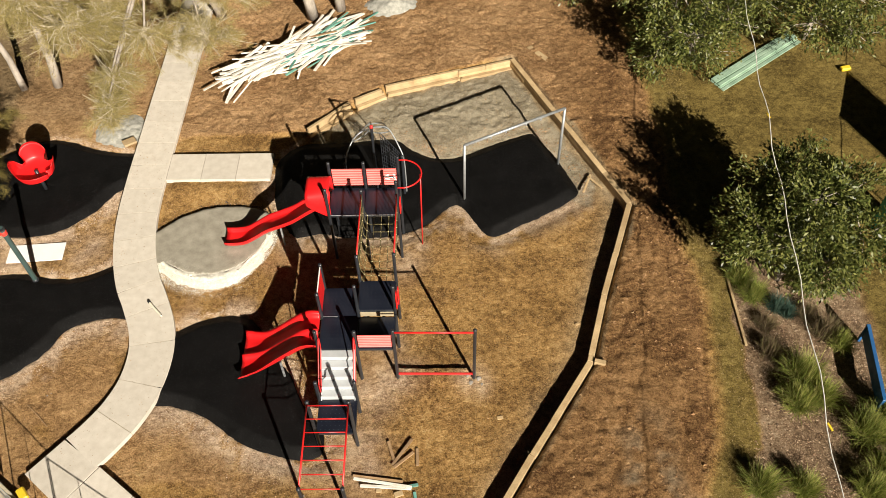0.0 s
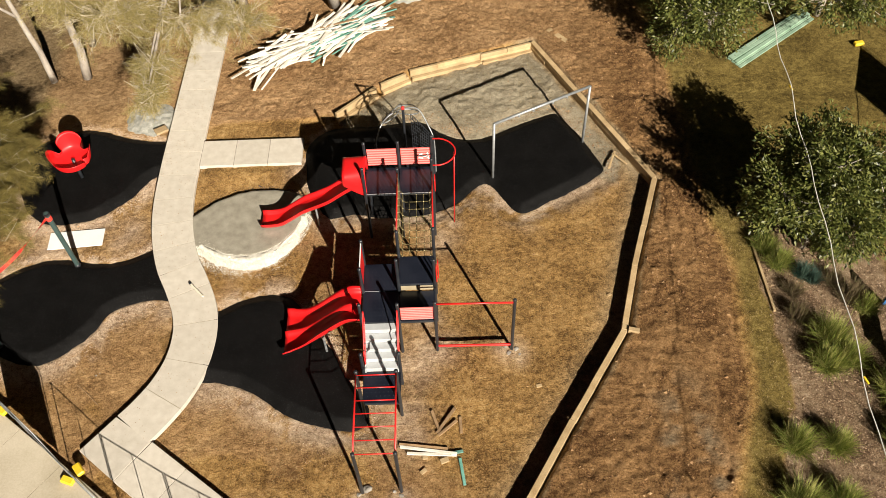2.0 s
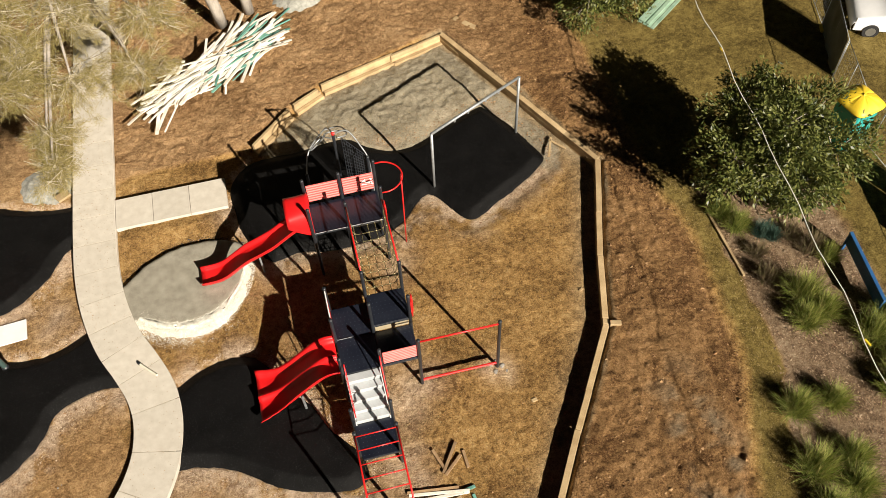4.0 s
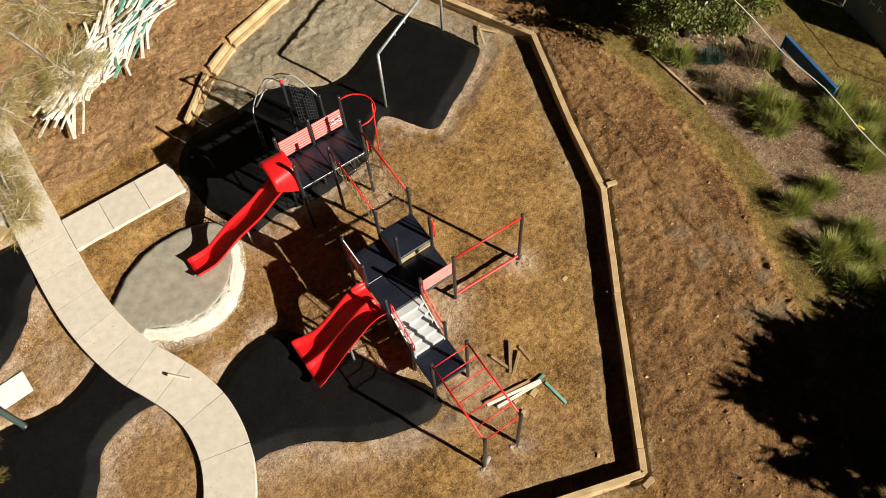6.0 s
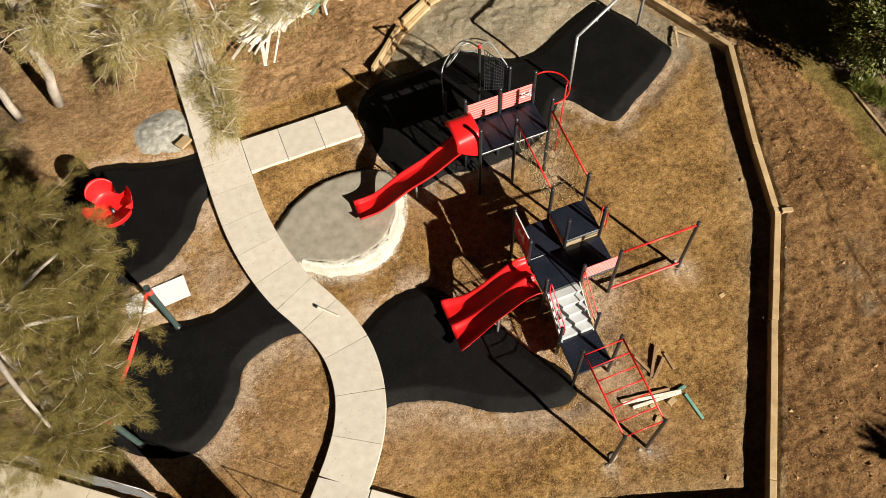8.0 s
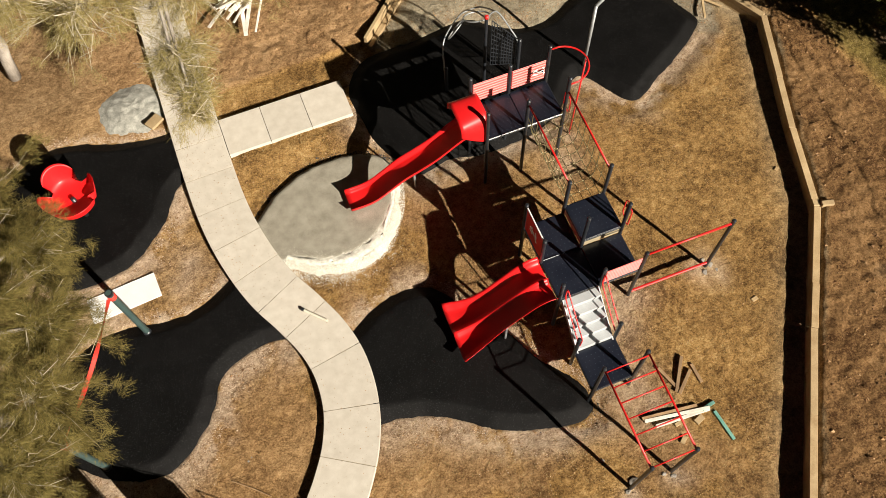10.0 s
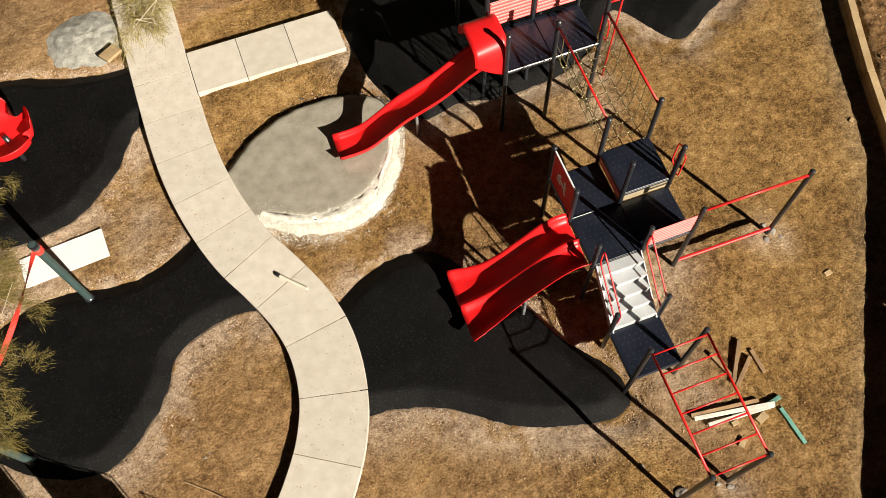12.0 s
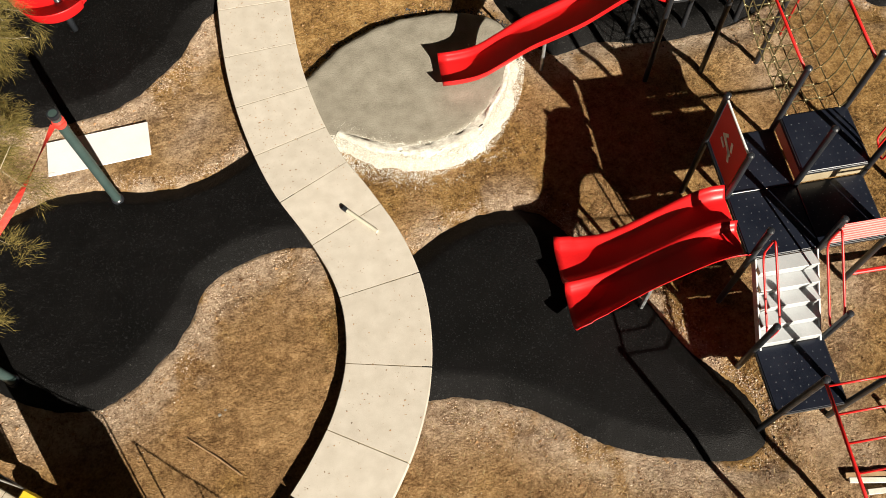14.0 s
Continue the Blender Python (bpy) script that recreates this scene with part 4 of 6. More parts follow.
def smooth_profile(pts, n=30):
    c = curve_points(pts, 0.06)
    k2 = np.linspace(0, len(c) - 1, n).astype(int)
    return [tuple(c[i]) for i in k2]


prof = smooth_profile([(0, 2.27), (0.35, 2.25), (0.7, 2.02), (1.3, 1.52), (1.8, 1.22), (2.3, 0.95), (2.8, 0.55), (3.2, 0.26), (3.6, 0.16), (3.95, 0.15)])
chute = slide(prof, lambda s, w: Vector((XA - 0.05 - s, 18.72 + 0.05 * s + w, 0)), 0.35, [0.20] * 30, 1, play, "slide_chute", "long narrow red wave slide")
part("slide_leg", Shape().tube([(-6.1, 18.85, -0.2), (-6.1, 18.85, 1.0)], 0.035, 8), STEEL, play, "steel slide leg")
part("slide_leg", Shape().tube([(-7.7, 18.9, -0.2), (-7.7, 18.9, 0.1)], 0.035, 8), STEEL, play, "steel slide leg")
hood = Shape()
rows = []
for i in range(9):
    x = XA + 0.06 - 0.78 * (i / 8)
    shrink = 1 - 0.05 * (i / 8) ** 2
    r = []
    for j in range(19):
        t = math.pi * j / 18
        yy = 18.74 - 0.55 * shrink * math.copysign(abs(math.cos(t)) ** 0.55, math.cos(t))
        low = TOWER - 0.12 + 0.55 * (i / 8) ** 1.3
        zz = low + (TOWER + 0.96 - 0.10 * (i / 8) - low) * abs(math.sin(t)) ** 0.5
        r.append((x, yy, zz))
    rows.append(r)
part("slide_hood", hood.sheet(rows, 0.03), RED, play, "red moulded slide entry hood", True)
prof = smooth_profile([(0, 1.76), (0.25, 1.75), (0.55, 1.6), (1.1, 1.1), (1.6, 0.68), (2.0, 0.42), (2.35, 0.30), (2.62, 0.25)])
fl = [1 + 0.42 * max(0, (i / 29 - 0.5) / 0.5) ** 2 for i in range(30)]
walls = [0.24 + 0.10 * math.sin(math.pi * min(1, i / 22)) for i in range(30)]
slide(prof, lambda s, w: Vector((XA - 0.06 - s, 13.95 + 0.01 * s + w, 0)), 0.62, walls, 2, play, "slide_chute", "wide red double-lane slide", fl)
part("slide_leg", Shape().tube([(-5.5, 13.5, -0.2), (-5.5, 13.5, 0.8)], 0.04, 8), STEEL, play, "steel slide leg")
part("slide_leg", Shape().tube([(-5.5, 14.4, -0.2), (-5.5, 14.4, 0.8)], 0.04, 8), STEEL, play, "steel slide leg")

# hoop climber behind the tower
post(-2.85, 21.35, 3.15)
post(-4.0, 21.6, 1.1)
post(-1.85, 21.12, 1.95)
part("cap", Shape().lathe([(0.06, -0.02), (0.06, 0.05), (0.035, 0.075)], (-2.85, 21.35, 3.17), 12), RED_TUBE, play, "small red cap on the climber post")
for way in (((-2.85, 21.35, 3.15), (-2.95, 22.05, 2.72), (-3.12, 22.55, 2.15), (-3.76, 22.36, 1.45), (-4.0, 21.75, 0.95), (-4.02, 21.6, -0.1)),
            ((-2.85, 21.35, 3.15), (-2.35, 21.75, 2.75), (-1.98, 21.55, 2.05), (-1.8, 21.3, 1.5), (-1.78, 21.2, -0.1)),
            ((-3.12, 22.55, 2.15), (-2.6, 22.45, 2.3), (-2.35, 21.75, 2.75))):
    part("climber_arc", Shape().tube([tuple(p) for p in curve_points(way, 0.1)], 0.024, 8), STEEL, play, "grey curved climbing tube", True)
for cx, cy, cz, r, tip, az in ((-3.4, 22.3, 1.85, 0.36, 62, 40), (-2.74, 22.3, 2.1, 0.40, 30, -8)):
    m = pose(cx, cy, cz, 0, 0, az) @ pose(0, 0, 0, -tip, 0, 0)
    part("climbing_ring", Shape().tube([m @ Vector((r * math.cos(t), r * math.sin(t), 0)) for t in (2 * math.pi * j / 28 for j in range(28))], 0.022, 8, True), STEEL, play, "grey climbing ring", True)

mesh_panel = Shape()
for i in range(11):
    f = i / 10
    mesh_panel.tube([(-2.6 + 0.75 * f, 21.5 - 0.25 * f, 0.7), (-2.6 + 0.75 * f, 21.5 - 0.25 * f, 2.75 - 0.9 * f)], 0.014, 5)
    mesh_panel.tube([(-2.6, 21.5, 0.7 + 2.05 * f), (-1.85, 21.25, 0.7 + 1.15 * f)], 0.014, 5)
part("climbing_net", mesh_panel, BLACK, play, "black rope climbing net")

# ---- swing frame ----
swing = thing("swing_frame", "bare galvanised swing frame with no seats hung yet", "swing frame")
A, B = Vector((0.36, 20.85, 0)), Vector((3.97, 22.62, 0))
for p in (A, B):
    part("post", Shape().tube([p - Vector((0, 0, 0.2)), p + Vector((0, 0, 2.74))], 0.05, 12), STEEL, swing, "", True)
top = Vector((0, 0, 2.74))
part("crossbar", Shape().tube([A + top, B + top], 0.052, 12), STEEL, swing, "", True)
for t in (0.25, 0.4, 0.6, 0.75):
    p = A.lerp(B, t) + top
    part("hanger", Shape().box((0.06, 0.12, 0.12), pose(p.x, p.y, p.z - 0.05, 0, 0, 26), 0.01), STEEL, swing)

# ---- spinner seat, posts and board by the path ----
spin = thing("spinner_seat", "red moulded spinner bowl with raised lobes round its rim", "spinner", (-15.42, 21.55, 0))
spin.scale = (1.36, 1.36, 1.25)
part("stem", Shape().tube([(0, 0, -0.2), (0.0, 0, 0.8)], 0.05, 12), BLACK, spin, "", True)
rows = []
for i in range(16):
    q = i / 15
    row = []
    for j in range(91):
        t = 2 * math.pi * j / 90
        lobe = 0.0
        for mid, wide, tall in ((1.85, 0.60, 1.0), (0.15, 0.40, 0.72), (3.35, 0.40, 0.72), (4.75, 0.85, 0.22)):
            g = abs((t - mid + math.pi) % (2 * math.pi) - math.pi)
            lobe = max(lobe, tall * max(0.0, 1 - (g / (wide * 1.2)) ** 2) ** 0.5)
        up = max(0, q - 0.5) / 0.5
        r = (0.05 + 0.42 * min(q / 0.6, 1) ** 0.8) * (1 + 0.30 * up * (0.4 + 0.6 * lobe)) * (1 - 0.30 * up * (lobe < 0.02))
        dent = 0.10 * math.exp(-((t - 1.85) / 0.3) ** 2 - ((q - 0.72) / 0.13) ** 2)
        z = 0.70 + 0.20 * q ** 2 + (0.03 + 0.42 * lobe) * up ** 1.2 - dent
        row.append((r * math.cos(t), r * math.sin(t), z))
    rows.append(row)
part("bowl", Shape().sheet(rows, 0.03), RED, spin, "", True)
part("hub", Shape().lathe([(0.035, 0.69), (0.035, 0.75), (0.015, 0.77)]), WHITE, spin, "small pale hub")


def shade_post(x, y, h):
    p = thing("shade_post", "dark green steel post with tape tied round its top", "post", (x, y, 0), group="bare posts by the rubber")
    part("shaft", Shape().tube([(0, 0, -0.2), (0, 0, h)], 0.085, 18), POST_GREEN, p, "", False)
    part("socket", Shape().lathe([(0.11, -0.05), (0.11, 0.03), (0.09, 0.05)]), BLACK, p)
    part("collar", Shape().lathe([(0.092, h - 0.09), (0.10, h - 0.07), (0.10, h), (0.075, h + 0.004), (0.07, h - 0.05)]), BLACK, p, "open dark rim")
    part("tape_wrap", Shape().lathe([(0.089, h - 0.34), (0.103, h - 0.31), (0.095, h - 0.25), (0.106, h - 0.20), (0.089, h - 0.16)]), TAPE, p, "crumpled red tape wound round the post")
    return p


shade_post(-14.6, 17.32, 2.85)
shade_post(-16.42, 14.07, 2.85)
a, b = Vector((-14.69, 17.28, 2.6)), Vector((-16.44, 14.16, 2.6))
rows = []
for i in range(31):
    t = i / 30
    p = a.lerp(b, t) - Vector((0, 0, 0.25 * math.sin(math.pi * t)))
    q = math.sin(t * 9) * 0.9
    d = Vector((math.cos(q) * 0.05, -0.02, math.sin(q) * 0.05))
    rows.append([p - d, p + d])
solid("barrier_tape", Shape().sheet(rows, 0.002), TAPE, "red barrier tape strung between two posts", "barrier tape")
knot = Shape()
kr = random.Random(8)
for i in range(5):
    c = Vector((-16.25, 14.02, 2.55))
    ps = [c + Vector((kr.uniform(-0.15, 0.15), kr.uniform(-0.15, 0.15), kr.uniform(-0.12, 0.12))) for _ in range(4)]
    knot.tube([tuple(q) for q in curve_points([tuple(q) for q in ps], 0.03)], 0.009, 5)
solid("string_bundle", knot, PALE_STRING, "bundle of pale string tied to a dark post", "string")
solid("white_board", Shape().box((1.98, 0.78, 0.03), pose(-15.0, 18.6, -0.15, 0, 0, 4.0), 0.006), WHITE, "white board lying flat on the dirt beside a post", "board")

# ---- loose timber and bits ----
for x, y, z, l, a, mat, lab in ((-2.2, 9.85, -0.06, 1.75, -10, PALE_TIMBER, "long pale timber offcut on the dry grass"), (-2.1, 9.72, -0.06, 1.5, -4, PALE_TIMBER, "pale timber offcut on the dry grass"), (-2.35, 9.98, -0.08, 1.5, -8, BROWN_TIMBER, "brown timber offcut on the dry grass"),
                          (-1.95, 10.75, -0.06, 0.85, 108, BROWN_TIMBER, "brown timber offcut on the dry grass"), (-1.65, 10.8, -0.04, 1.0, 55, BROWN_TIMBER, "brown timber offcut on the dry grass"), (-1.6, 10.55, -0.04, 0.75, 40, BROWN_TIMBER, "brown timber offcut on the dry grass"), (-1.2, 10.65, -0.08, 0.55, 92, BROWN_TIMBER, "brown timber offcut on the dry grass"),
                          (-1.35, 9.75, -0.05, 0.4, 10, GREEN_TIMBER, "short green painted offcut"), (-1.2, 9.15, -0.08, 0.85, 98, GREEN_TIMBER, "green painted board offcut")):
    solid("timber_offcut", Shape().box((l, 0.09, 0.05), pose(x, y, z + 0.08, rnd.uniform(-6, 6), rnd.uniform(-2, 2), a), 0.006), mat, lab, "timber offcut", "offcuts on the grass")
for x, y, s, a in ((-1.72, 9.52, 0.26, 20), (-2.35, 9.2, 0.2, 40), (-2.3, 9.62, 0.16, 5), (1.32, 11.93, 0.18, 10), (4.0, 15.3, 0.14, 30), (-1.35, 7.0, 0.13, 45)):
    solid("wood_block", Shape().box((s, s * 0.62, 0.07), pose(x, y, SOIL + (0.19 if x < 0 else 0.15), 0, 0, a), 0.008), TIMBER, "small pine wood block on the ground", "wood block", "wood blocks")
solid("loose_plank", Shape().box((1.25, 0.24, 0.06), pose(3.62, 28.55, 0.28, 0, 0, -50), 0.01), TIMBER, "loose pine plank on the dug soil", "plank")
pr = random.Random(12)
for i in range(185):
    t = pr.random() ** 0.9
    cx, cy = -8.9 + 4.3 * t + pr.uniform(-0.35, 0.35), 27.45 + 2.5 * t + pr.uniform(-0.85, 1.1) * (0.6 + 0.5 * t)
    l = pr.uniform(1.1, 3.1)
    green = pr.random() < (0.03 if t < 0.5 else 0.27)
    mat = GREEN_TIMBER if green else (BROWN_TIMBER if pr.random() < 0.06 else PALE_TIMBER)
    z = 0.20 + 0.42 * pr.random() * (1 - abs(t - 0.5))
    fan = pr.gauss(36, 17) if pr.random() < 0.8 else pr.uniform(5, 85)
    solid("scrap_batten", Shape().box((l, pr.uniform(0.045, 0.14), 0.035), pose(cx, cy, z, pr.uniform(-8, 8), pr.uniform(-5, 5), fan), 0.005), mat, "long green painted batten on the scrap heap" if green else ("brown timber batten on the scrap heap" if mat == BROWN_TIMBER else "long pale batten on the scrap heap"), "scrap timber", "heap of scrap battens")
for i in range(7):
    row, lay = i % 4, i // 4
    solid("stacked_board", Shape().box((4.9, 0.15, 0.05), pose(12.55 + row * 0.1, 28.3 - row * 0.155 + lay * 0.1, 0.12 + lay * 0.055, 0, 0, 37 + pr.uniform(-0.8, 0.8)), 0.006), SAGE_BOARD, "sage green board in a flat stack on the lawn", "board", "stack of green boards")
solid("timber_edging", Shape().box((0.09, 2.85, 0.14), pose(9.27, 15.75, 0.09, 0, 0, 1.5), 0.01), TIMBER, "single timber edging board along the mulch bed", "timber edging")
peg = thing("survey_peg", "pale tube with a dark end lying on the path", "tube", (-10.14, 16.02, 0.024), -47)
part("tube", Shape().tube([(-0.36, 0, 0.012), (0.38, 0, 0.012)], 0.036, 10), material("pale_tube", (0.56, 0.53, 0.42), (0.68, 0.64, 0.52), 0.6, bump=0.0), peg)
part("end_cap", Shape().tube([(-0.43, 0, 0.012), (-0.34, 0, 0.012)], 0.048, 10), BLACK, peg, "black end cap")
solid("stick", Shape().tube([(-13.54, 12.57, -0.175), (-13.1, 12.2, -0.165), (-12.7, 11.82, -0.175)], 0.014, 6), BROWN_TIMBER, "thin brown stick on the bare soil", "stick")
for x, y, s in ((-4.0, 8.72, 0.2), (-4.25, 8.55, 0.1), (-3.0, 8.48, 0.12), (-3.2, 8.62, 0.09), (-3.05, 8.75, 0.08), (-13.0, 12.9, 0.045), (-12.9, 12.97, 0.03), (-4.5, 9.5, 0.06), (0.45, 13.15, 0.13), (0.7, 13.3, 0.12), (0.55, 13.5, 0.11), (0.35, 13.4, 0.09), (0.8, 13.1, 0.08)):
    bm = bmesh.new()
    s *= 0.62
    bmesh.ops.create_icosphere(bm, subdivisions=3, radius=s)
    for q in bm.verts:
        q.co *= 1 + 0.5 * noise.noise(q.co * (3.2 / s * 0.3) + Vector((x, y, 0)))
        q.co.z *= 0.5
        q.co += Vector((x, y, SOIL + (0.14 if x > -5 else 0.02)))
    me = bpy.data.meshes.new("stone")
    bm.to_mesh(me)
    bm.free()
    me.materials.append(STONE)
    tagged(new("stone", me), "rough grey lump of spilt concrete on the soil", "stone", "loose stones")


def mound(x, y, rx, ry, h, mat, label, seed, z0=SOIL):
    rows = []
    for i in range(26):
        row = []
        for j in range(61):
            t, q = 2 * math.pi * j / 60, i / 25
            w2 = 1 + 0.05 * math.sin(2 * t + seed) + 0.04 * math.sin(5 * t + seed)
            px, py = x + rx * q * w2 * math.cos(t), y + ry * q * w2 * math.sin(t)
            n3 = noise.fractal(Vector((px, py, seed)) * 3.5, 1.0, 2.0, 4)
            row.append((px, py, z0 - 0.05 + h * (1 - q * q) ** 1.3 + 0.05 * n3 * (1 - q * 0.5)))
        rows.append(row)
    return tagged(new("stone_heap", mesh_of("stone_heap", [p for r in rows for p in r], [(i * 61 + j, i * 61 + j + 1, (i + 1) * 61 + j + 1, (i + 1) * 61 + j) for i in range(25) for j in range(60)], mat, True)), label, "heap", kind="stuff")


mound(-13.35, 24.8, 1.2, 1.15, 0.24, CRUSHED, "heap of blue-grey crushed stone beside the path", 2.0)
mound(-2.7, 32.2, 1.3, 0.9, 0.4, CRUSHED, "pale grey heap of crushed stone under the trees", 5.0, 0.2)
solid("wood_block", Shape().box((0.5, 0.34, 0.1), pose(-12.8, 23.95, 0.0, 0, 4, 35), 0.012), TIMBER, "pine block lying on the crushed stone", "wood block")


# ---- fences ----
def fence_panel(a, b, cloth, label, group, high=2.0, letters=False):
    """A steel site-fence panel on two points, with its feet apart."""
    a, b = Vector((*a, 0)), Vector((*b, 0))
    way, length = (b - a).normalized(), (b - a).length
    f = thing("site_fence_panel", label, "fence", tuple(a), math.degrees(math.atan2(way.y, way.x)), group)
    for x in (0.04, length - 0.04):
        part("upright", Shape().tube([(x, 0, 0.0), (x, 0, high)], 0.016, 8), STEEL, f, "", True)
    for z in (0.16, high - 0.02):
        part("rail", Shape().tube([(0.04, 0, z), (length - 0.04, 0, z)], 0.014, 8), STEEL, f, "", True)
    part("upright", Shape().tube([(length / 2, 0, 0.16), (length / 2, 0, high)], 0.012, 6), STEEL, f, "", True)
    wire = Shape()
    for i in range(int(length / 0.15)):
        wire.tube([(0.1 + i * 0.15, 0, 0.16), (0.1 + i * 0.15, 0, high)], 0.0016, 3)
    for i in range(6):
        wire.tube([(0.05, 0, 0.3 + i * 0.3), (length - 0.05, 0, 0.3 + i * 0.3)], 0.0016, 3)
    tagged(part("wire_mesh", wire, STEEL, f, "thin steel wire mesh"), kind="stuff")
    if cloth:
        rows = []
        for i in range(9):
            z = 0.08 + (high - 0.12) * i / 8
            rows.append([(0.05 + (length - 0.1) * j / 20, -0.025 - 0.02 * math.sin(j * 0.9 + i * 0.3), z) for j in range(21)])
        c = part("shade_cloth", Shape().sheet([[Vector(p) for p in r] for r in rows]), CLOTH, f, "grey shade cloth tied to the mesh", True)
        if letters:
            for i in range(3):
                bar = Shape().box((0.03, 0.006, 0.30), pose(0.5 + i * 0.42, -0.06, 1.25), 0.002)
                part("sign_bar", bar, WHITE, c, "white printed bar")
                part("sign_bar", Shape().box((0.22, 0.006, 0.03), pose(0.6 + i * 0.42, -0.06, 1.25), 0.002), WHITE, c, "white printed bar")
    return f


def foot_block(x, y, z, turn):
    g = Shape().box((0.42, 0.24, 0.15), pose(x, y, z + 0.075, 0, 0, turn), 0.035)
    return solid("fence_foot", g, YELLOW, "yellow plastic fence foot block on the ground", "fence foot", "yellow fence feet")


sw = [(-19.9, 15.0), (-18.05, 13.6), (-16.1, 12.15), (-15.45, 11.62), (-13.4, 9.88), (-12.95, 9.42), (-10.95, 7.72), (-8.75, 6.4), (-6.5, 5.2)]
for i, (a, b) in enumerate(zip(sw[:-1], sw[1:])):
    if i in (2, 4):
        continue
    cloth = i in (1, 3)
    fence_panel(a, b, cloth, "steel site fence panel covered with grey shade cloth" if cloth else "open wire-mesh steel site fence panel", "fence panels by the apron", 1.95)
for x, y, t in ((-12.92, 9.22, -20), (-12.68, 9.55, -50), (-16.0, 11.95, -35), (-15.6, 11.6, -30)):
    foot_block(x, y, 0.032, t)
fe = [(18.6, 29.3), (18.2, 27.0), (17.6, 24.65), (16.6, 21.9), (15.95, 19.5), (16.15, 17.1), (16.3, 14.7), (16.0, 12.3), (15.5, 9.9)]
for i, (a, b) in enumerate(zip(fe[:-1], fe[1:])):
    cloth = i in (2, 5, 6)
    fence_panel(a, b, cloth, "steel site fence panel covered with grey shade cloth" if cloth else "open wire-mesh steel site fence panel", "fence panels by the street", 1.95, i == 6)
for x, y, t in ((17.5, 24.4, 70), (16.0, 12.1, 70), (16.2, 27.5, 10)):
    foot_block(x, y, 0.1, t)

# ---- portable toilet, sign, cable and car at the street side ----
toilet = thing("portable_toilet", "teal portable toilet with a domed yellow roof", "portable toilet", (15.35, 18.95, 0.0), 14)
part("body", Shape().box((1.05, 1.05, 1.95), pose(0, 0, 1.06), 0.05), TEAL, toilet)
part("skid", Shape().box((1.15, 1.15, 0.12), pose(0, 0, 0.06), 0.03), TEAL, toilet)
part("door", Shape().box((0.66, 0.04, 1.75), pose(0, -0.53, 1.03), 0.015), TEAL, toilet)
rows = []
for i in range(8):
    q = i / 7
    row = []
    for j in range(49):
        t = 2 * math.pi * j / 48
        c, s = math.cos(t), math.sin(t)
        r = 0.68 * q / (abs(c) ** 5 + abs(s) ** 5) ** 0.2
        rib = 0.045 * (abs(math.sin(3 * t)) < 0.28) * (0.2 < q < 0.75)
        row.append((r * c, r * s, 2.04 + 0.30 * (1 - q ** 2.4) - rib))
    rows.append(row)
part("roof", Shape().sheet(rows, 0.04), YELLOW, toilet, "domed yellow roof with pressed ribs", True)
sign = thing("notice_board", "low blue painted board on two short posts above the mulch", "notice board", (12.80, 13.21, 0.1), -96.7)
for x in (-1.29, 1.29):
    part("post", Shape().box((0.09, 0.09, 0.95), pose(x, 0, 0.38), 0.01), BLUE, sign)
part("board", Shape().box((2.49, 0.05, 0.52), pose(0, 0, 0.57), 0.01), BLUE, sign)
part("top_rail", Shape().box((2.68, 0.12, 0.05), pose(0, 0, 0.87), 0.01), BLUE, sign)
cable_pts = []
for i in range(60):
    t = i / 59
    y = -4 + 44 * t
    cable_pts.append((8.2 + y * 0.1 + 0.05 * math.sin(y * 1.9), y, 4.65 - 0.02 * y + 0.05 * math.sin(y * 1.3)))
cable = solid("overhead_cable", Shape().tube(cable_pts, 0.016, 5), PALE_STRING, "slack pale overhead cable above the mulch bed", "cable", smooth=True)
for y in (2.0, 9.4, 20.6):
    x = 8.2 + y * 0.1
    part("tag", Shape().box((0.05, 0.22, 0.04), pose(x + 0.05, y, 4.65 - 0.02 * y - 0.03, 10, 20, 25), 0.006), YELLOW, cable, "small yellow tag on the cable")


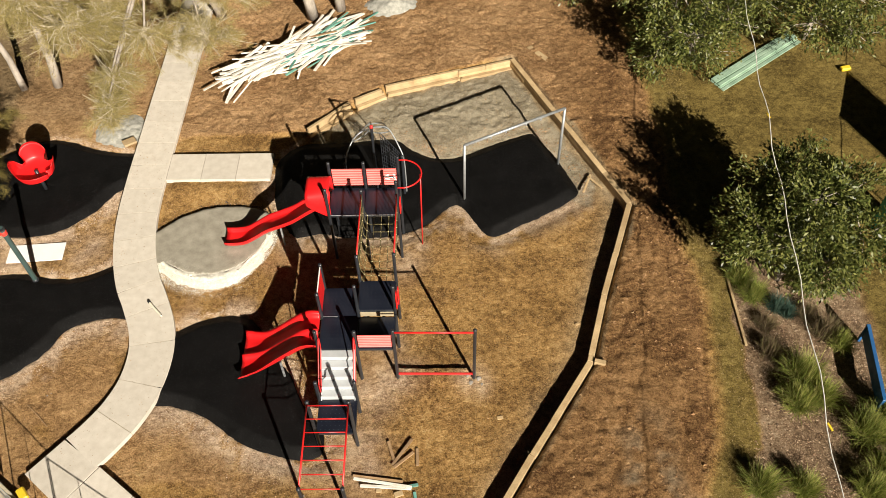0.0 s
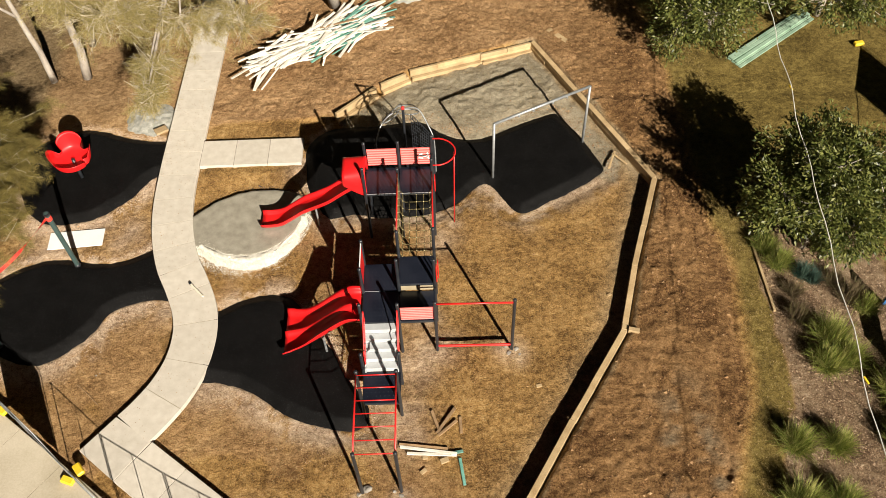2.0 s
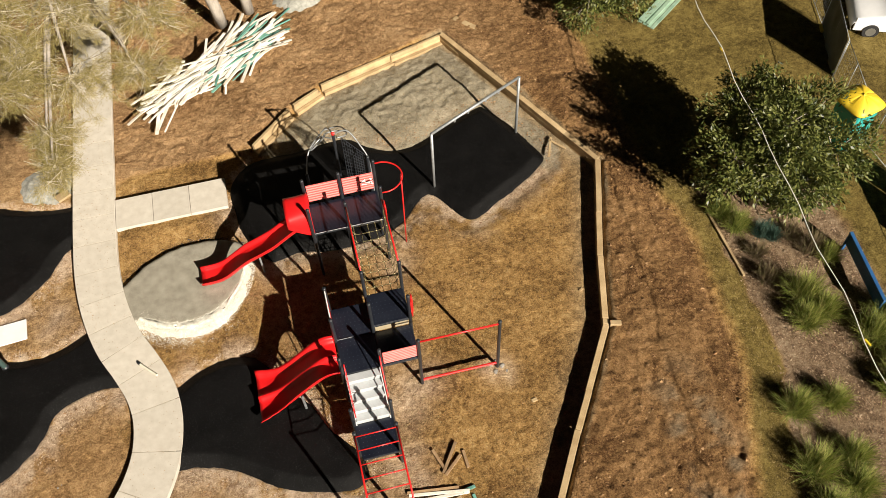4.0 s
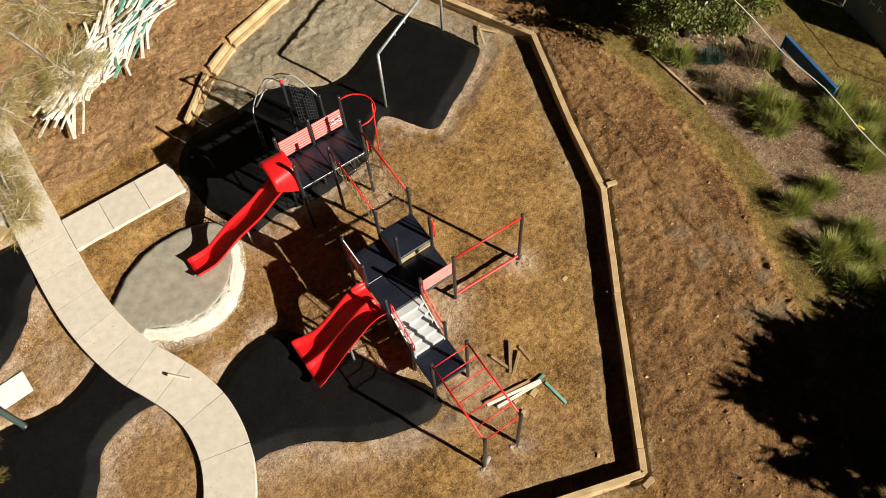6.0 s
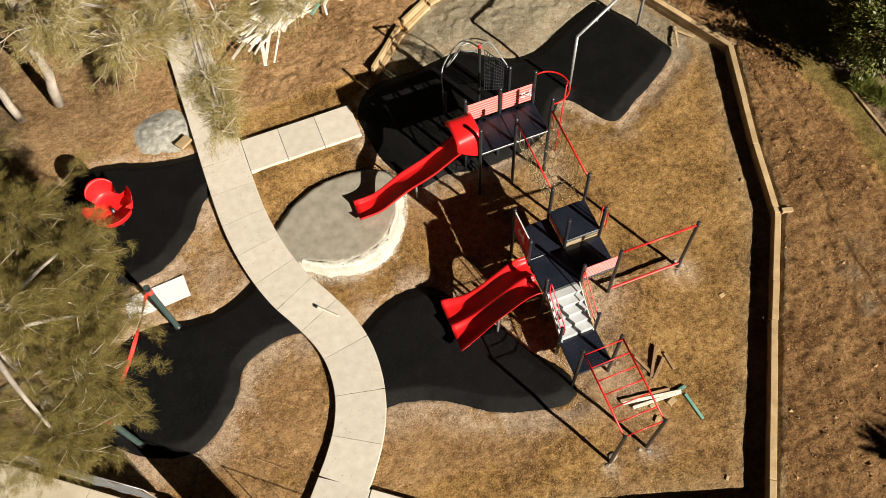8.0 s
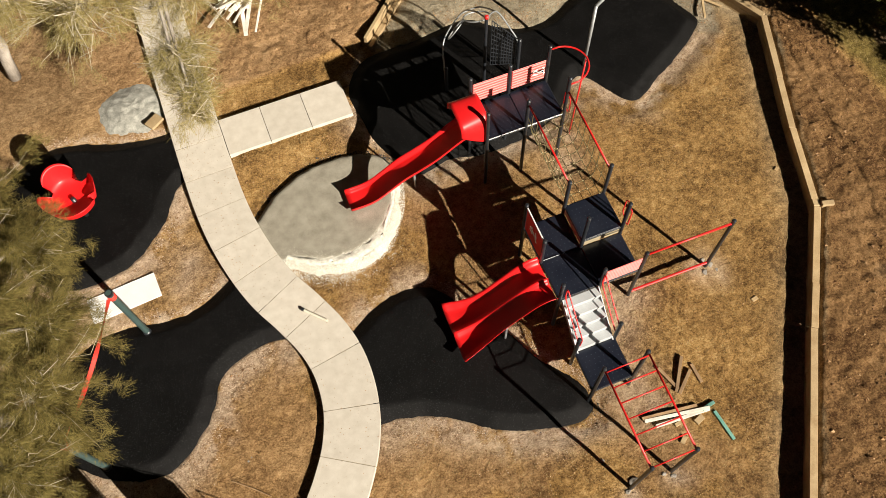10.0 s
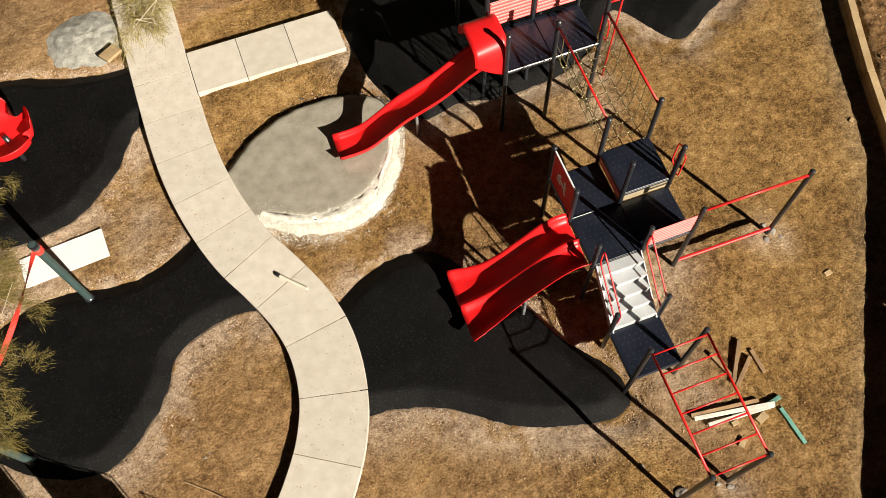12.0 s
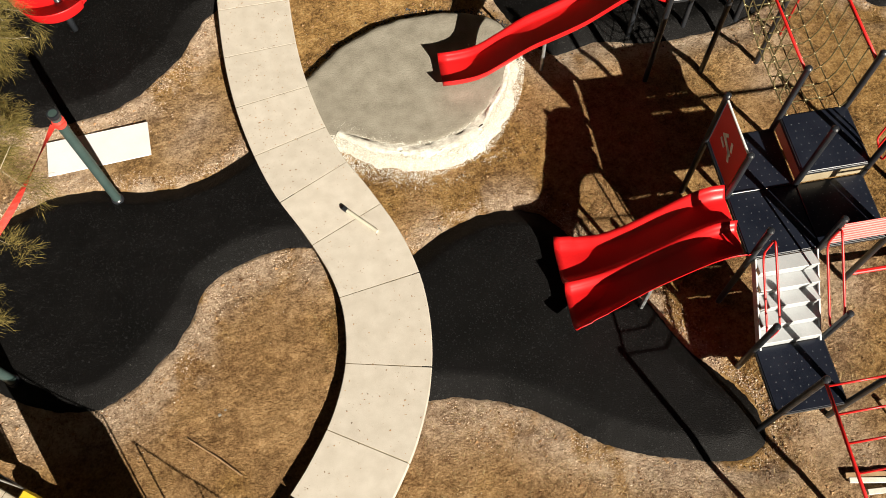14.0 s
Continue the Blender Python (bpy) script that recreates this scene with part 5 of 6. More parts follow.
def car(x, y, turn):
    c = thing("parked_car", "white hatchback car parked beyond the street fence", "car", (x, y, 0.02), turn)
    side = [(-2.05, 0.35), (-2.1, 0.75), (-2.0, 1.0), (-1.55, 1.38), (-0.9, 1.47), (0.1, 1.45), (0.75, 1.1), (1.1, 0.98), (1.9, 0.82), (2.1, 0.6), (2.05, 0.3)]
    rows = []
    for w, k in ((-0.86, 0.9), (-0.84, 0.97), (-0.7, 1.0), (0.0, 1.02), (0.7, 1.0), (0.84, 0.97), (0.86, 0.9)):
        rows.append([(px, w * (1 - 0.14 * max(0, pz - 0.95)), 0.3 + (pz - 0.3) * k) for px, pz in curve_points(side, 0.15)])
    part("body", Shape().sheet([[Vector(p) for p in r] for r in rows], 0.02), CAR_PAINT, c, "", True)
    for sy in (-1, 1):
        part("body_side", Shape().box((4.0, 0.05, 0.6), pose(0, sy * 0.845, 0.62), 0.02), CAR_PAINT, c)
        part("side_window", Shape().box((1.7, 0.03, 0.36), pose(-0.6, sy * 0.81, 1.16), 0.02), CAR_GLASS, c, "dark side window")
        for px in (-1.3, 1.3):
            m = pose(px, sy * 0.82, 0.32, 90, 0, 0)
            w = part("wheel", Shape().tube([m @ Vector((0, 0, -0.1)), m @ Vector((0, 0, 0.1))], 0.32, 24), TYRE, c, "black tyre")
            part("rim", Shape().tube([m @ Vector((0, 0, -0.11)), m @ Vector((0, 0, 0.11))], 0.2, 10), ALLOY, w, "alloy rim")
    part("windscreen", Shape().box((0.05, 1.3, 0.55), pose(0.47, 0, 1.27, 0, -62, 0), 0.02), CAR_GLASS, c, "dark windscreen")
    return c


car(20.6, 23.9, 158)


# ---- planting ----
def tri_cloud(name, tris, mat, parent=None, label="", category="", kind="stuff", corners=3):
    """Many loose little faces as one mesh; tris: n x corners x 3."""
    n = len(tris)
    me = bpy.data.meshes.new(name)
    me.vertices.add(n * corners)
    me.vertices.foreach_set("co", np.asarray(tris, np.float32).ravel())
    me.loops.add(n * corners)
    me.loops.foreach_set("vertex_index", np.arange(n * corners))
    me.polygons.add(n)
    me.polygons.foreach_set("loop_start", np.arange(0, n * corners, corners))
    me.update(calc_edges=True)
    me.materials.append(mat)
    ob = new(name, me)
    if parent:
        ob.parent = parent
    return tagged(ob, label, category, "", kind)


def unit(v):
    return v / (np.linalg.norm(v, axis=-1, keepdims=True) + 1e-9)


def needle_tufts(tips, ways, per, length, width, rng, spread_by=0.55, droop=0.25):
    """Brushes of fine needles, each a thin blade, fanning from twig tips."""
    n = len(tips)
    d = unit(np.repeat(ways, per, 0) + rng.normal(0, spread_by, (n * per, 3)) - np.array((0, 0, droop)))
    base = np.repeat(tips, per, 0) + rng.normal(0, 0.05, (n * per, 3))
    ln = length * rng.uniform(0.5, 1.2, (n * per, 1))
    side = unit(np.cross(d, rng.normal(0, 1, (n * per, 3)))) * width
    mid = base + d * ln * 0.55
    end = base + d * ln - np.array((0, 0, droop * 0.25)) * ln
    return np.concatenate([np.stack([base - side * 0.5, base + side * 0.5, mid + side], 1), np.stack([mid - side * 0.1, mid + side, end], 1)])


def she_oak(label, root, top, clusters, per_cluster, needle_mat, seed, trunk_r=0.2, needles=34, length=0.42, width=0.012, twig_step=2, branch_r=0.015):
    rng = np.random.default_rng(seed)
    t = thing("she_oak_tree", label, "tree")
    root, top = Vector(root), Vector(top)
    stem = [root.lerp(top, k / 8) + Vector((0.12 * math.sin(k * 1.3 + seed), 0.12 * math.cos(k * 1.7 + seed), 0)) * (k > 0) for k in range(9)]
    part("trunk", Shape().tube(stem, trunk_r, 12, taper=trunk_r * 0.35), BARK, t, "ridged pale grey bark", True)
    twigs, all_tris = Shape(), []
    for cx, cy, cz, rx, ry, rz in clusters:
        c = Vector((cx, cy, cz))
        start = stem[4 + int(rng.integers(0, 4))]
        line = curve_points([tuple(start), tuple(start.lerp(c, 0.5) + Vector((0, 0, 0.4))), tuple(c)], 0.5)
        part("limb", Shape().tube([tuple(p) for p in line], trunk_r * 0.42, 8, taper=0.03), BARK, t, "", True)
        sprays = 32
        u = unit(rng.normal(0, 1, (sprays, 3)) * np.array((1, 1, 0.7)))
        reach = rng.uniform(0.5, 1.2, sprays)
        own = rng.integers(0, sprays, per_cluster)
        q = rng.uniform(0.12, 1.0, (per_cluster, 1)) ** 0.8
        bend = rng.normal(0, 0.3, (sprays, 3))
        tips = np.array((cx, cy, cz)) + (u[own] + bend[own] * q) * q * reach[own][:, None] * np.array((rx, ry, rz)) + rng.normal(0, 0.13, (per_cluster, 3))
        tips[:, 2] -= 0.35 * q[:, 0] ** 2
        size = np.array((rx, ry, rz))
        for b2 in range(sprays):
            branch = [np.array((cx, cy, cz)) + (u[b2] + bend[b2] * k) * k * reach[b2] * size * 0.92 - np.array((0, 0, 0.35 * k * k)) + rng.normal(0, 0.05, 3) for k in (0.0, 0.25, 0.5, 0.75, 1.0)]
            twigs.tube([tuple(p) for p in curve_points(branch, 0.15)], branch_r, 5, taper=0.004)
        axis = np.array((cx, cy, cz)) + (u[own] + bend[own] * q * 0.7) * q * 0.7 * reach[own][:, None] * size - np.array((0, 0, 0.35)) * (0.7 * q) ** 2
        ways = unit(u[own] * np.array((1, 1, 0.5)) + rng.normal(0, 0.35, (per_cluster, 3)))
        all_tris.append(needle_tufts(tips, ways, needles, length, width, rng))
        for k in range(0, per_cluster, twig_step):
            p = Vector(tips[k])
            a = Vector(axis[k])
            m = a.lerp(p, 0.55) + Vector(rng.normal(0, 0.2, 3))
            twigs.tube([tuple(a), tuple(m), tuple(p), tuple(p + Vector(ways[k]) * 0.15)], 0.009, 4, taper=0.003)
    tagged(part("brushwood", twigs, TWIG, t, "fine pale bare twigs"), kind="stuff")
    tri_cloud("crown", np.concatenate(all_tris), needle_mat, t, "drooping fine needle foliage")
    return t


she_oak("olive she-oak with drooping needle foliage beside the rubber", (-18.6, 16.2, SOIL), (-18.2, 16.4, 5.2),
        [(-16.1, 18.8, 3.9, 1.4, 1.2, 0.8), (-16.0, 16.5, 4.0, 1.4, 1.0, 0.8), (-16.4, 14.9, 4.0, 1.8, 1.4, 0.9), (-17.5, 17.0, 4.8, 2.0, 2.0, 0.9), (-17.3, 13.6, 3.7, 1.7, 1.2, 0.9), (-17.3, 20.2, 3.7, 1.5, 1.4, 0.8), (-19.5, 18.4, 4.2, 2.0, 2.0, 1.0), (-19.6, 14.4, 4.2, 2.0, 1.9, 1.0), (-18.9, 21.6, 3.6, 1.6, 1.6, 0.9)], 900, NEEDLE, 3, 0.22, 44, 0.24, 0.0065, 14, 0.010)
she_oak("tall she-oak with pale trunk and straw-coloured twigs over the path", (-16.54, 27.3, 0.0), (-15.6, 26.6, 6.8),
        [(-14.0, 25.2, 6.0, 1.2, 1.1, 0.7), (-11.8, 23.7, 6.0, 1.2, 1.1, 0.7), (-12.7, 23.2, 6.2, 1.7, 1.4, 0.8), (-15.4, 26.6, 7.6, 1.7, 1.5, 0.9), (-12.6, 25.4, 7.2, 1.8, 1.5, 0.8), (-13.6, 27.4, 7.4, 1.9, 1.4, 0.8), (-14.6, 24.0, 6.6, 1.5, 1.2, 0.7), (-16.6, 25.6, 7.0, 1.7, 1.3, 0.8)], 420, DRY_NEEDLE, 5, 0.2, 26, 0.24, 0.0075)
she_oak("tall she-oak with a pale leaning trunk on bare soil", (-16.83, 29.5, 0.0), (-15.6, 27.9, 6.6),
        [(-15.2, 28.6, 8.0, 1.9, 1.5, 0.8), (-12.8, 29.4, 8.2, 1.9, 1.5, 0.8)], 380, DRY_NEEDLE, 6, 0.17, 26, 0.24, 0.0075)
she_oak("slim she-oak with a pale trunk and thin straw-coloured crown", (-17.9, 27.1, 0.0), (-18.1, 27.0, 6.6),
        [(-19.8, 24.8, 6.8, 1.7, 1.5, 0.9), (-18.6, 27.0, 8.0, 1.6, 1.5, 0.9), (-21.5, 27, 7.5, 2.2, 2.2, 1.0)], 260, DRY_NEEDLE, 11, 0.15, 26, 0.24, 0.0075)
she_oak("tall she-oak with straw-coloured twigs hanging over the path", (-10.3, 31.6, 0.1), (-10.8, 28.0, 8.6),
        [(-10.2, 23.0, 6.1, 1.5, 1.3, 0.8), (-8.2, 22.9, 6.0, 1.3, 1.1, 0.7), (-10.2, 25.0, 7.0, 1.8, 1.4, 0.8), (-7.8, 24.6, 6.8, 1.6, 1.2, 0.8), (-11.1, 21.4, 5.6, 0.9, 0.9, 0.5), (-11.0, 20.2, 5.4, 0.6, 0.9, 0.4), (-8.6, 27.2, 7.6, 1.6, 1.3, 0.8), (-11.7, 24.2, 6.4, 0.9, 0.9, 0.6), (-10.6, 28.6, 8.0, 1.9, 1.5, 0.8), (-12.2, 26.8, 7.4, 1.6, 1.3, 0.8)], 330, DRY_NEEDLE, 7, 0.22, 26, 0.24, 0.0075)
she_oak("she-oak with stout grey trunk behind the scrap heap", (-6.2, 31.4, 0.2), (-6.6, 30.2, 9.0),
        [(-6.6, 28.4, 8.2, 1.7, 1.4, 0.8), (-4.2, 29.6, 8.6, 1.8, 1.5, 0.8)], 160, DRY_NEEDLE, 8, 0.26, 34, 0.36, 0.008)
she_oak("she-oak with stout grey trunk behind the scrap heap", (-5.0, 31.9, 0.2), (-4.6, 32.0, 9.0),
        [(-1.8, 31.0, 8.6, 1.8, 1.4, 0.8), (-3.4, 33.2, 8.8, 2.2, 1.8, 0.9), (0.6, 32.5, 8.4, 1.6, 1.3, 0.7)], 160, DRY_NEEDLE, 9, 0.24, 34, 0.36, 0.008)


def leafy_tree(label, root, clusters, leaves, seed, size=0.17):
    rng = np.random.default_rng(seed)
    t = thing("leafy_tree", label, "tree")
    root = Vector(root)
    fork = root + Vector((0.1, 0.05, 1.3))
    part("trunk", Shape().tube([root, root.lerp(fork, 0.5) + Vector((0.05, 0, 0)), fork], 0.16, 12, taper=0.12), BARK, t, "", True)
    quads2 = []
    for cx, cy, cz, rx, ry, rz in clusters:
        c = np.array((cx, cy, cz))
        limbs = Shape().tube([tuple(p) for p in curve_points([tuple(fork), tuple(fork.lerp(Vector(c), 0.6) + Vector((0, 0, 0.2))), tuple(c)], 0.4)], 0.07, 7, taper=0.02)
        u = unit(rng.normal(0, 1, (30, 3)))
        hubs = c + u * np.array((rx, ry, rz)) * rng.uniform(0.4, 1.4, (30, 1))
        for h in hubs[::3]:
            limbs.tube([tuple(c), tuple(c * 0.4 + h * 0.6 + rng.normal(0, 0.1, 3)), tuple(h)], 0.02, 5, taper=0.006)
        part("limb", limbs, BARK, t, "", True)
        pick = rng.integers(0, 30, leaves)
        at2 = hubs[pick] + rng.normal(0, 0.16, (leaves, 3))
        d = unit(unit(at2 - c) + rng.normal(0, 0.6, (leaves, 3)) + np.array((0, 0, -0.15)))
        nrm2 = unit(np.cross(d, unit(rng.normal(0, 1, (leaves, 3)) + np.cross(d, (0, 0, 1.6)))))
        s = size * rng.uniform(0.6, 1.25, (leaves, 1))
        side = unit(np.cross(d, nrm2)) * s * 0.19
        fold = nrm2 * s * 0.07
        quads2.append(np.stack([at2, at2 + d * s * 0.45 + side + fold, at2 + d * s, at2 + d * s * 0.45 - side + fold], 1))
    tri_cloud("crown", np.concatenate(quads2), LEAF, t, "dense glossy green leaves", corners=4)
    return t


leafy_tree("dense dark green leafy tree at the lawn edge", (10.9, 17.0, 0.1), [(9.5, 16.9, 3.0, 1.1, 1.1, 0.8), (10.4, 18.2, 3.2, 1.1, 1.2, 0.9), (11.0, 16.3, 3.3, 1.2, 1.2, 0.9), (12.0, 17.7, 3.5, 1.2, 1.3, 0.9), (11.5, 15.8, 2.6, 0.9, 0.7, 0.7), (12.5, 16.4, 3.1, 1.1, 1.1, 0.8), (11.3, 19.4, 2.8, 0.85, 0.9, 0.7), (11.2, 17.3, 3.8, 1.1, 1.2, 0.7), (10.0, 17.6, 1.7, 1.1, 1.1, 0.9), (11.4, 16.3, 1.8, 1.2, 1.1, 0.9), (12.0, 18.2, 1.9, 1.1, 1.1, 0.9)], 3300, 21, 0.17)
leafy_tree("dense dark green leafy tree behind the lawn", (9.9, 28.4, 0.1), [(8.3, 26.9, 2.6, 1.0, 1.0, 0.8), (9.4, 26.4, 2.8, 1.1, 1.0, 0.8), (10.6, 27.1, 3.0, 1.2, 1.2, 0.9), (8.9, 28.6, 3.3, 1.4, 1.5, 1.0), (10.7, 29.4, 3.4, 1.5, 1.5, 1.0), (7.6, 29.4, 3.4, 1.2, 1.2, 0.9), (12.0, 28.6, 3.0, 1.2, 1.1, 0.8), (8.4, 27.3, 1.3, 1.0, 0.9, 0.8), (10.0, 27.8, 1.6, 1.5, 1.2, 0.9)], 2000, 22)
leafy_tree("dense dark green leafy tree by the stack of boards", (15.0, 29.6, 0.1), [(14.0, 27.0, 2.9, 0.9, 0.9, 0.7), (15.2, 26.6, 2.9, 0.9, 0.9, 0.7), (14.8, 28.3, 3.4, 1.4, 1.3, 0.9), (16.4, 28.2, 3.1, 1.2, 1.2, 0.9), (13.0, 29.0, 3.2, 1.3, 1.2, 0.9), (15.4, 30.4, 3.4, 1.5, 1.5, 1.0)], 1800, 23)
leafy_tree("dark leafy tree behind the dug soil", (6.6, 33.4, 0.2), [(5.6, 32.6, 3.0, 1.2, 1.1, 0.9), (7.0, 32.0, 3.2, 1.4, 1.3, 1.0), (5.4, 32.6, 1.2, 1.2, 0.9, 0.8), (4.2, 33.6, 3.6, 1.5, 1.4, 1.0), (7.4, 33.8, 3.6, 1.6, 1.5, 1.0)], 900, 24)
leafy_tree("tall leafy tree at the street corner", (11.4, -4.5, 0.1), [(8.4, -3.8, 5.4, 1.5, 1.4, 1.0), (10.0, -3.4, 5.5, 1.4, 1.2, 1.0), (11.6, -3.6, 5.5, 1.4, 1.2, 1.0), (9.1, -5.2, 5.6, 1.6, 1.5, 1.1), (10.8, -5.0, 5.7, 1.6, 1.5, 1.1), (12.9, -4.1, 5.4, 1.5, 1.2, 1.0), (10.1, -4.2, 4.6, 1.5, 1.3, 0.9), (12.3, -5.1, 5.2, 1.5, 1.4, 1.0)], 2900, 25, 0.42)


def tussock(label, x, y, r, blades, mat, seed, z=0.12, rise=1.0, category="grass clump"):
    """A clump of arching strap leaves."""
    rng = np.random.default_rng(seed)
    t = rng.uniform(0, 2 * math.pi, blades)
    lean = rng.uniform(0.1, 0.9, blades)
    ln = r * rng.uniform(0.8, 1.25, blades)
    out = np.stack([np.cos(t), np.sin(t), np.zeros(blades)], -1)
    side = np.stack([-np.sin(t), np.cos(t), np.zeros(blades)], -1) * 0.0065
    base = np.array((x, y, z - 0.04)) + rng.normal(0, 0.17, (blades, 3)) * np.array((r, r, 0))
    pts = []
    for s in (0.0, 0.35, 0.7, 1.0):
        h = rise * ln * (s * (1.25 - 0.35 * lean) - 0.55 * lean * s * s)
        pts.append(base + out * (ln * lean * s)[:, None] + np.stack([0 * h, 0 * h, h], -1))
    n = blades
    verts2 = np.concatenate([np.stack([pts[i] - side * w0, pts[i] + side * w0], 1) for i, w0 in enumerate((1.0, 1.1, 0.8, 0.12))], 1).reshape(-1, 3)
    faces = [(b * 8 + k * 2, b * 8 + k * 2 + 1, b * 8 + k * 2 + 3, b * 8 + k * 2 + 2) for b in range(n) for k in range(3)]
    return tagged(new("grass_clump", mesh_of("grass_clump", verts2.tolist(), faces, mat)), label, category, "strappy plants in the mulch bed")


green_lab, dry_lab, blue_lab = "green strap-leaved grass clump in the mulch", "purple-brown tufted grass clump in the mulch", "low blue-green bush in the mulch"
for i, (x, y, r, m) in enumerate(((10.75, 13.1, 0.75, STRAP), (10.4, 12.2, 0.6, STRAP), (11.1, 12.4, 0.6, STRAP), (8.7, 9.55, 0.62, STRAP), (9.9, 9.48, 0.52, STRAP), (8.36, 7.7, 0.72, STRAP), (9.56, 7.75, 0.58, STRAP), (8.25, 6.55, 0.6, STRAP), (9.3, 6.95, 0.6, STRAP), (13.0, 11.7, 0.65, STRAP), (12.2, 11.2, 0.7, STRAP), (12.4, 10.0, 0.6, STRAP), (7.6, 4.8, 0.6, STRAP), (9.9, 16.2, 0.5, STRAP), (9.6, 16.9, 0.5, STRAP),
                              (9.95, 14.0, 0.5, DRY_STRAP), (11.9, 14.7, 0.6, DRY_STRAP), (10.1, 15.0, 0.4, DRY_STRAP), (11.5, 15.4, 0.45, DRY_STRAP), (12.3, 14.3, 0.45, STRAP), (10.6, 15.7, 0.45, BLUE_BUSH), (10.9, 15.5, 0.35, BLUE_BUSH), (13.4, 8.8, 0.7, STRAP), (11.8, 9.4, 0.6, STRAP), (13.2, 10.6, 0.6, STRAP), (8.9, 5.6, 0.6, STRAP))):
    tussock({STRAP: green_lab, DRY_STRAP: dry_lab, BLUE_BUSH: blue_lab}[m], x, y, r * 1.25, 900 if m == STRAP else 300, m, 100 + i, category="bush" if m == BLUE_BUSH else "grass clump")


# ---- loose crumbs on the surfaces ----
def ground_z(x, y):
    i = np.clip(np.searchsorted(gx, x), 1, len(gx) - 1)
    j = np.clip(np.searchsorted(gy, y), 1, len(gy) - 1)
    return Z[j, i]


def crumbs(name, n, box, keep, small, large, mat, label, seed, flat=0.6, lift=0.0, at_z=None):
    """Little irregular lumps strewn where keep allows."""
    rng = np.random.default_rng(seed)
    x, y = rng.uniform(box[0], box[1], n), rng.uniform(box[2], box[3], n)
    ok = rng.uniform(0, 1, n) < keep(x, y)
    x, y = x[ok], y[ok]
    m = len(x)
    z = (ground_z(x, y) if at_z is None else at_z(x, y)) + lift
    s = small * (large / small) ** (rng.uniform(0, 1, (m, 1, 1)) ** 2.2)
    corner = np.array([(1, 0, -0.4), (-0.5, 0.87, -0.4), (-0.5, -0.87, -0.4), (0, 0, 0.8)])
    pts = (corner + rng.normal(0, 0.28, (m, 4, 3))) * s * np.array((1, 1, flat))
    a = rng.uniform(0, 6.28, m)
    ca, sa = np.cos(a)[:, None], np.sin(a)[:, None]
    px, py = pts[:, :, 0] * ca - pts[:, :, 1] * sa, pts[:, :, 0] * sa + pts[:, :, 1] * ca
    v = np.stack([px + x[:, None], py + y[:, None], pts[:, :, 2] + z[:, None]], -1).reshape(-1, 3)
    f = (np.array([(0, 2, 1), (0, 1, 3), (1, 2, 3), (2, 0, 3)])[None] + (np.arange(m) * 4)[:, None, None]).reshape(-1, 3)
    return tagged(new(name, mesh_of(name, v.tolist(), f.tolist(), mat)), label, name.replace("_", " "), kind="stuff")


def near_rubber(x, y):
    d = np.min([inside_distance(x, y, r) for r in RUBBERS], axis=0)
    p = line_distance(x, y, PATH_LINE)
    return np.where((d > -0.05) & (p > 0.8), np.exp(-np.clip(d, 0, 9) / 0.22), 0) * (0.55 + 0.6 * fbm(x, y, 0.9, 43, 3))


def dug(x, y):
    d = inside_distance(x, y, YARD)
    e = x - side_x(y, TRACK_EDGE)
    return np.where((d > 0.25) & (e < 0.1) & ((x > -1) | ((y > 24.5) & (x > -10.8))), 0.5 + 0.5 * fbm(x, y, 0.8, 91, 3), 0)


def in_yard(x, y):
    d = np.min([inside_distance(x, y, r) for r in RUBBERS] + [inside_distance(x, y, SAND_PAD)], axis=0)
    return np.where((d > 0.05) & (line_distance(x, y, PATH_LINE) > 0.8) & (inside_distance(x, y, YARD) < -0.1), 0.5 + 0.6 * fbm(x, y, 1.1, 95, 3), 0)


